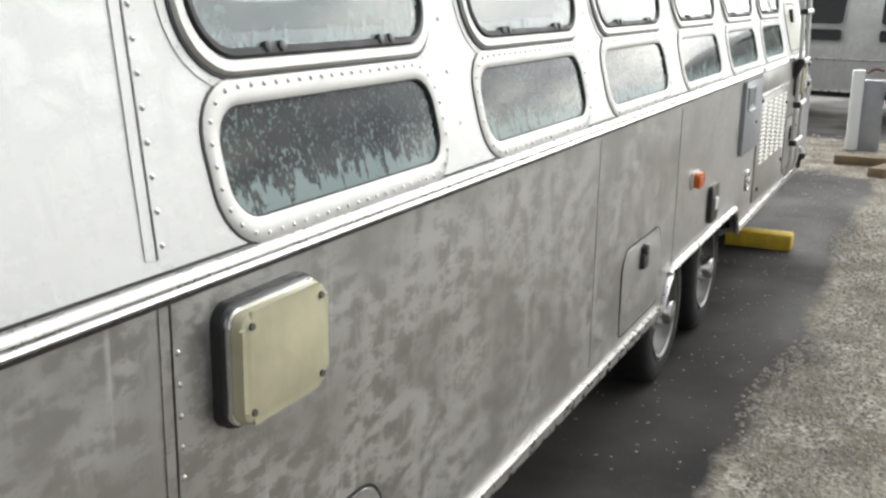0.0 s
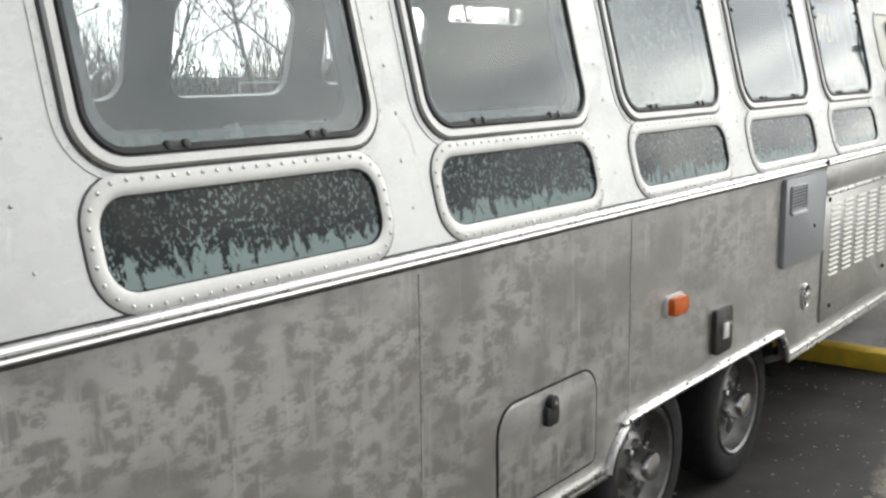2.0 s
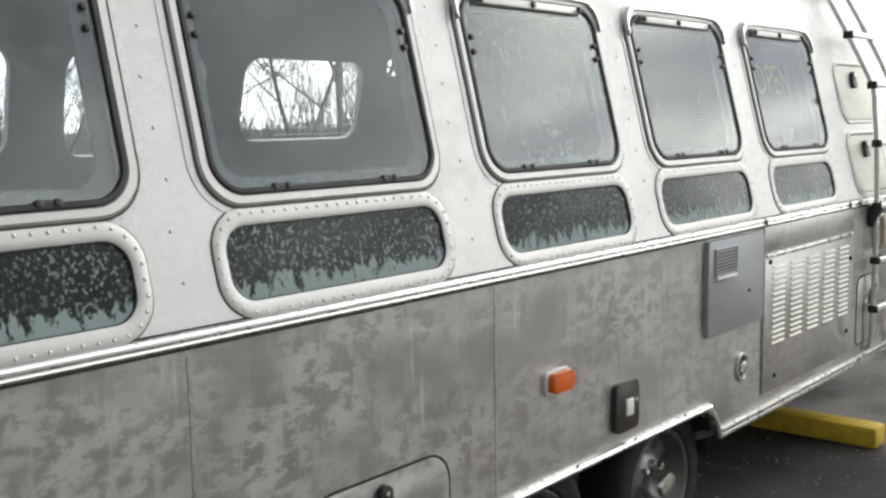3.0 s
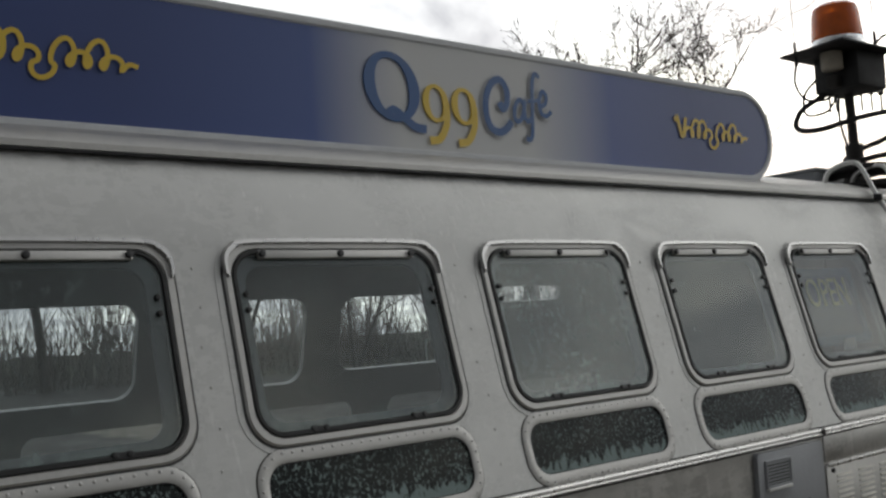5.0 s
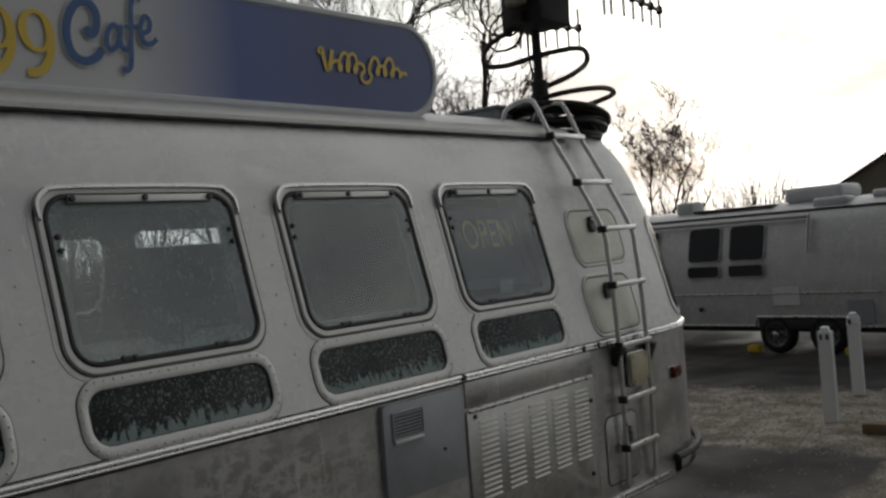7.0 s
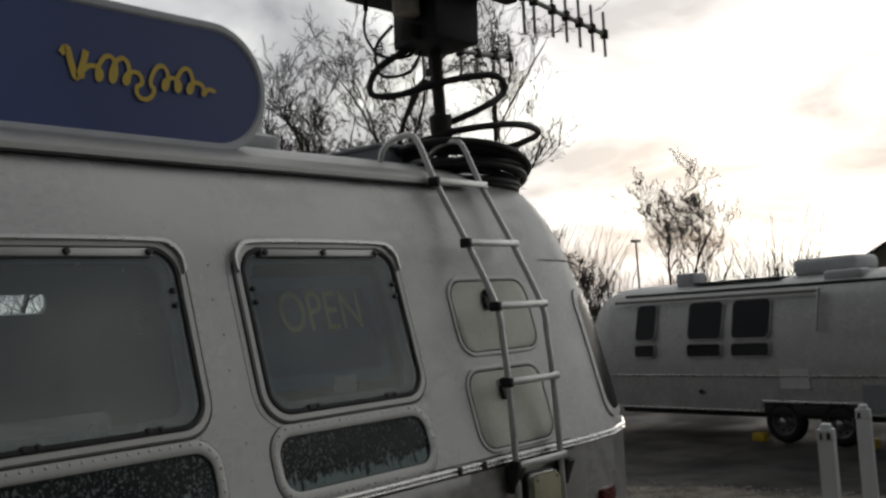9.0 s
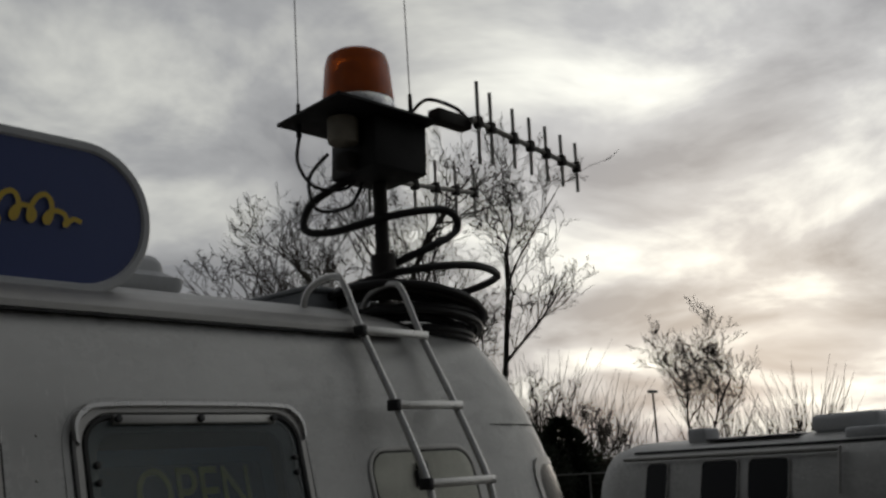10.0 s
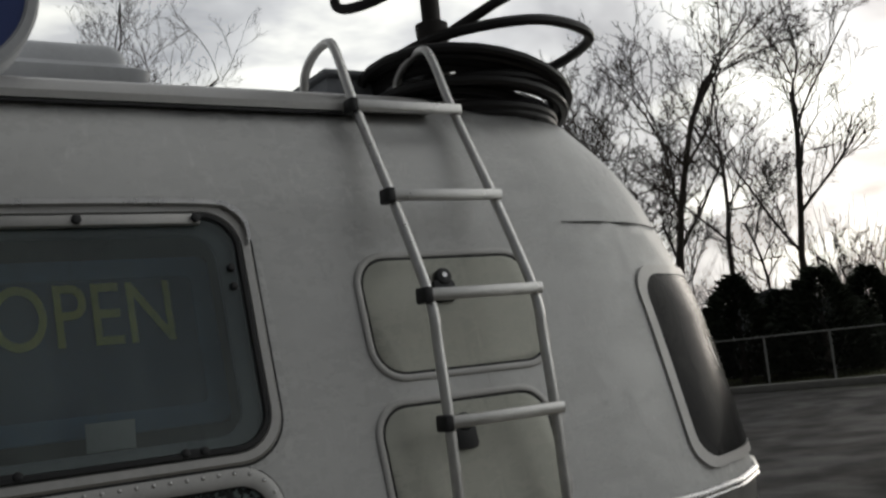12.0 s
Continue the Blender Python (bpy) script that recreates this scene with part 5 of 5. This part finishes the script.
# ---- trees ----
def bare_tree(x, y, height, spread, seed, lean=0.0, detail=5, r0=None, limbs=5, fork=0.32, label=""):
    """A leafless tree: trunk and limbs, and a crown of twigs."""
    rng = random.Random(seed)
    thick = ([], [])
    thin = ([], [])

    def stick(a, b, ra, rb, seg, store):
        vs, fs = store
        d = (b - a).normalized()
        s = d.orthogonal().normalized()
        u = d.cross(s)
        base = len(vs)
        for p, r in ((a, ra), (b, rb)):
            for k in range(seg):
                q = k * math.tau / seg
                vs.append(tuple(p + (s * math.cos(q) + u * math.sin(q)) * r))
        for k in range(seg):
            j = (k + 1) % seg
            fs.append((base + k, base + j, base + seg + j, base + seg + k))

    def grow(p, d, length, r, level):
        seg = (8, 6, 5, 4, 3, 3, 3)[level]
        store = thick if level <= 1 else thin
        n = (7, 6, 5, 4, 3, 2, 2)[level]
        for i in range(n):
            bend = Vector((rng.gauss(0, 1), rng.gauss(0, 1), rng.gauss(0, 0.6))) * (0.07, 0.16, 0.22, 0.26, 0.3, 0.3, 0.3)[level]
            d = (d + bend + Vector((0, 0, 0.05 if level else 0.02))).normalized()
            q = p + d * (length / n)
            r2 = max(r * (1 - 0.72 / n), 0.0115)
            stick(p, q, r, r2, seg, store)
            t = (i + 1) / n
            if level < detail and (t > fork or level):
                for _ in range(1 if level else (2 if t > 0.45 else 1)):
                    if rng.random() < (0.95 if level < 3 else 0.85):
                        side = Vector((rng.gauss(0, 1), rng.gauss(0, 1), rng.gauss(0.25, 0.4))).normalized()
                        nd = (d * (0.75 if level else 0.62) + side * spread * (0.75 if level else 0.95)).normalized()
                        grow(q, nd, length * rng.uniform(0.42, 0.66) * (1.05 - 0.3 * t), r2 * rng.uniform(0.45, 0.65), level + 1)
            p, r = q, r2

    base_r = r0 or height * 0.0135
    for k in range(1 if limbs == 1 else 2 if limbs < 5 else 1):
        grow(Vector((0.15 * k, 0.1 * k, -0.1)), Vector((lean + 0.25 * k, -lean * 0.6 - 0.2 * k, 1)).normalized(), height * 0.78, base_r, 0)
    t = thing("tree", label or "tall leafless tree with fine grey-brown twigs", "tree", pose(x, y, 0), "bare trees")
    raw("trunk", *thick, BARK, t)
    raw("crown", *thin, TWIG, t)
    return t


def polar(az, dist, x0=6.0, y0=-2.4):
    return x0 + dist * math.cos(radians(az)), y0 + dist * math.sin(radians(az))


for az, dist, h, spread, seed, lean, limbs in ((52, 38, 10.5, 1.15, 11, 0.05, 3), (54.5, 40, 9.0, 1.1, 12, 0.0, 3), (45.5, 46, 17, 0.85, 23, -0.06, 5), (38.7, 48, 15.5, 0.85, 5, 0.06, 5), (28.0, 60, 8.6, 0.75, 8, 0.0, 3), (48.2, 52, 16, 0.8, 31, 0.0, 5), (42.0, 60, 16, 0.8, 44, 0.05, 5),
                                               (75, 62, 24, 0.7, 61, 0.0, 5), (66, 52, 10, 0.9, 70, 0.0, 3), (84, 50, 11, 0.9, 71, 0.0, 3), (96, 46, 11, 0.9, 72, 0.0, 3), (58.5, 56, 10, 0.9, 73, 0.0, 3), (108, 44, 11, 0.9, 74, 0.0, 3),
                                               (36.4, 58, 6.5, 0.95, 81, 0.0, 5), (40.4, 57, 10, 0.95, 82, 0.03, 5), (44.0, 59, 11, 0.9, 83, 0.0, 5), (50.2, 60, 11, 0.9, 84, 0.0, 5), (33.6, 62, 5, 0.95, 85, 0.0, 5)):
    bare_tree(*polar(az, dist), h, spread, seed, lean, limbs=limbs)


def brush_row():
    """Tangled winter scrub and far woods along the lot's far side."""
    rng = random.Random(99)
    vs, fs = [], []
    for _ in range(5200):
        az = rng.uniform(16, 112)
        dist = rng.uniform(58, 80)
        x, y = polar(az, dist)
        h = rng.uniform(1.5, 4.2) * (1 + 0.5 * math.sin(az * 0.9) * math.sin(az * 0.37))
        if az < 33:
            h *= 1.25 if az > 20 else 1.0
        else:
            h *= 1.7 if az < 60 else 1.6
        lean = (rng.uniform(-0.5, 0.5), rng.uniform(-0.5, 0.5))
        p = Vector((x, y, 0))
        for k in range(4):
            q = p + Vector((lean[0] * h / 4 + rng.gauss(0, 0.18), lean[1] * h / 4 + rng.gauss(0, 0.18), h / 4))
            r = 0.05 * (1 - k / 4.6)
            base = len(vs)
            for c, rr in ((p, r), (q, r * 0.7)):
                vs.extend((c.x + rr * math.cos(j * 2.094), c.y + rr * math.sin(j * 2.094), c.z) for j in range(3))
            fs.extend((base + j, base + (j + 1) % 3, base + 3 + (j + 1) % 3, base + 3 + j) for j in range(3))
            p = q
    tagged(raw("far_brush", vs, fs, WOODS), "tangled leafless brush beyond the fence", "brush", kind="stuff")


brush_row()


def evergreen(x, y, h, r, seed):
    rng = random.Random(seed)
    t = thing("evergreen_tree", "dark dense evergreen beside the fence", "tree", pose(x, y, 0), "evergreens")
    part("trunk", can(bmesh.new(), (0, 0, h * 0.3), (0, 0, 1), 0.16, h * 0.6, 0.08, seg=8), BARK, t)
    vs, fs = [], []
    for _ in range(3600):
        z = h * (0.06 + 0.94 * rng.random() ** 1.15)
        a = rng.uniform(0, math.tau)
        wide = r * (1 - (z / h) ** 1.7) ** 0.8 * (0.8 + 0.25 * math.sin(3 * a + seed) + 0.12 * math.sin(9 * z / h + 5 * a))
        q = wide * rng.uniform(0.55, 1.06)
        c = Vector((q * math.cos(a), q * math.sin(a), z))
        d = Vector((math.cos(a), math.sin(a), rng.uniform(-0.2, 0.9))).normalized() * rng.uniform(0.2, 0.5)
        s = Vector((rng.gauss(0, 1), rng.gauss(0, 1), rng.gauss(0, 1))).normalized() * rng.uniform(0.06, 0.14)
        base = len(vs)
        vs.extend((tuple(c - s), tuple(c + s), tuple(c + d)))
        fs.append((base, base + 1, base + 2))
    raw("crown", vs, fs, EVERGREEN, t, smooth=False)


evergreen(*polar(42.2, 40), 3.9, 2.0, 1)
evergreen(*polar(38.0, 40), 3.8, 2.5, 2)
evergreen(*polar(35.6, 43), 3.8, 2.0, 3)
evergreen(*polar(40.0, 42), 3.2, 1.6, 4)

# chain-link fence along the far side of the lot
fence = thing("chain_link_fence", "grey chain-link fence with steel posts", "fence")
F0, F1 = Vector((*polar(56, 37), 0)), Vector((*polar(31, 33), 0))
for k in range(9):
    p = F0.lerp(F1, k / 8)
    part("post", can(bmesh.new(), (p.x, p.y, 0.83), (0, 0, 1), 0.035, 1.66, seg=8), GALVANISED, fence)
part("rail", tube(bmesh.new(), [F0 + Vector((0, 0, 1.64)), F1 + Vector((0, 0, 1.64))], 0.028, 6), GALVANISED, fence)
vs, fs = [], []
run = (F1 - F0).length
along_dir = (F1 - F0) / run
for k in range(int(run / 0.16)):
    for s in (1, -1):
        a = F0 + along_dir * (0.16 * k)
        b = a + along_dir * (0.8 * s)
        if not 0 <= (b - F0).dot(along_dir) <= run:
            continue
        base = len(vs)
        off = along_dir * 0.006
        vs.extend((tuple(a - off), tuple(a + off), (b.x + off.x, b.y + off.y, 1.6), (b.x - off.x, b.y - off.y, 1.6)))
        fs.append((base, base + 1, base + 2, base + 3))
raw("mesh", vs, fs, MASTSTEEL, fence, smooth=False)
tagged(part("kerb", box(bmesh.new(), 0, run, -0.15, 0.15, 0, 0.22, 0.03), plain("pale_concrete", (0.3, 0.29, 0.27), 0.85, 0, 0.2, 4), None), "low pale concrete kerb along the fence", "kerb", kind="structure").matrix_basis = Matrix.Translation(F0 + Vector((-0.5, -0.6, 0))) @ Matrix.Rotation(math.atan2(along_dir.y, along_dir.x), 4, "Z")


def house(x, y, w, d, h, rise, turn, wall_mat, label):
    hs = thing("house", label, "house", pose(x, y, 0, 0, 0, turn), "far houses")
    part("wall", box(bmesh.new(), -w / 2, w / 2, -d / 2, d / 2, 0, h), wall_mat, hs)
    bm = bmesh.new()
    slab(bm, [(-w / 2, 0), (0, rise), (w / 2, 0)][::-1], -d / 2, d / 2)
    part("gable", bm, wall_mat, hs).matrix_basis = pose(0, 0, h)
    for s in (-1, 1):
        bm = bmesh.new()
        slab(bm, [(0, rise + 0.05), (s * (w / 2 + 0.4), -0.3 * rise / (w / 2)), (s * (w / 2 + 0.4), -0.3 * rise / (w / 2) + 0.16), (0, rise + 0.22)], -d / 2 - 0.4, d / 2 + 0.4)
        part("roof", bm, ROOFING, hs).matrix_basis = pose(0, 0, h)
    for u in (-w / 4, w / 4):
        win = part("window", box(bmesh.new(), u - 0.55, u + 0.55, -d / 2 - 0.04, -d / 2, 1.0, 2.3, 0.02), WHITE, hs)
        part("pane", box(bmesh.new(), u - 0.45, u + 0.45, -d / 2 - 0.05, -d / 2 - 0.03, 1.1, 2.2), DARKGLASS, win)
    part("vent", box(bmesh.new(), -0.25, 0.25, -d / 2 - 0.04, -d / 2, h + rise * 0.55, h + rise * 0.55 + 0.35), GREYPAINT, hs)
    return hs


house(*polar(14.5, 62), 9, 10, 3.2, 2.6, -72, SIDING, "tan sided house with a gable beyond the trailers")
house(*polar(40.3, 48), 9, 7, 1.9, 1.4, -50, GREYPAINT, "low grey shed behind the evergreens")

# far street lamp
lamp = thing("street_lamp", "grey street lamp on a straight pole", "street lamp", pose(*polar(30.2, 52), 0))
part("pole", can(bmesh.new(), (0, 0, 2.6), (0, 0, 1), 0.07, 5.2, 0.05, seg=8), STEEL, lamp)
part("head", box(bmesh.new(), -0.35, 0.35, -0.12, 0.12, 5.15, 5.3, 0.04), GREYPAINT, lamp)
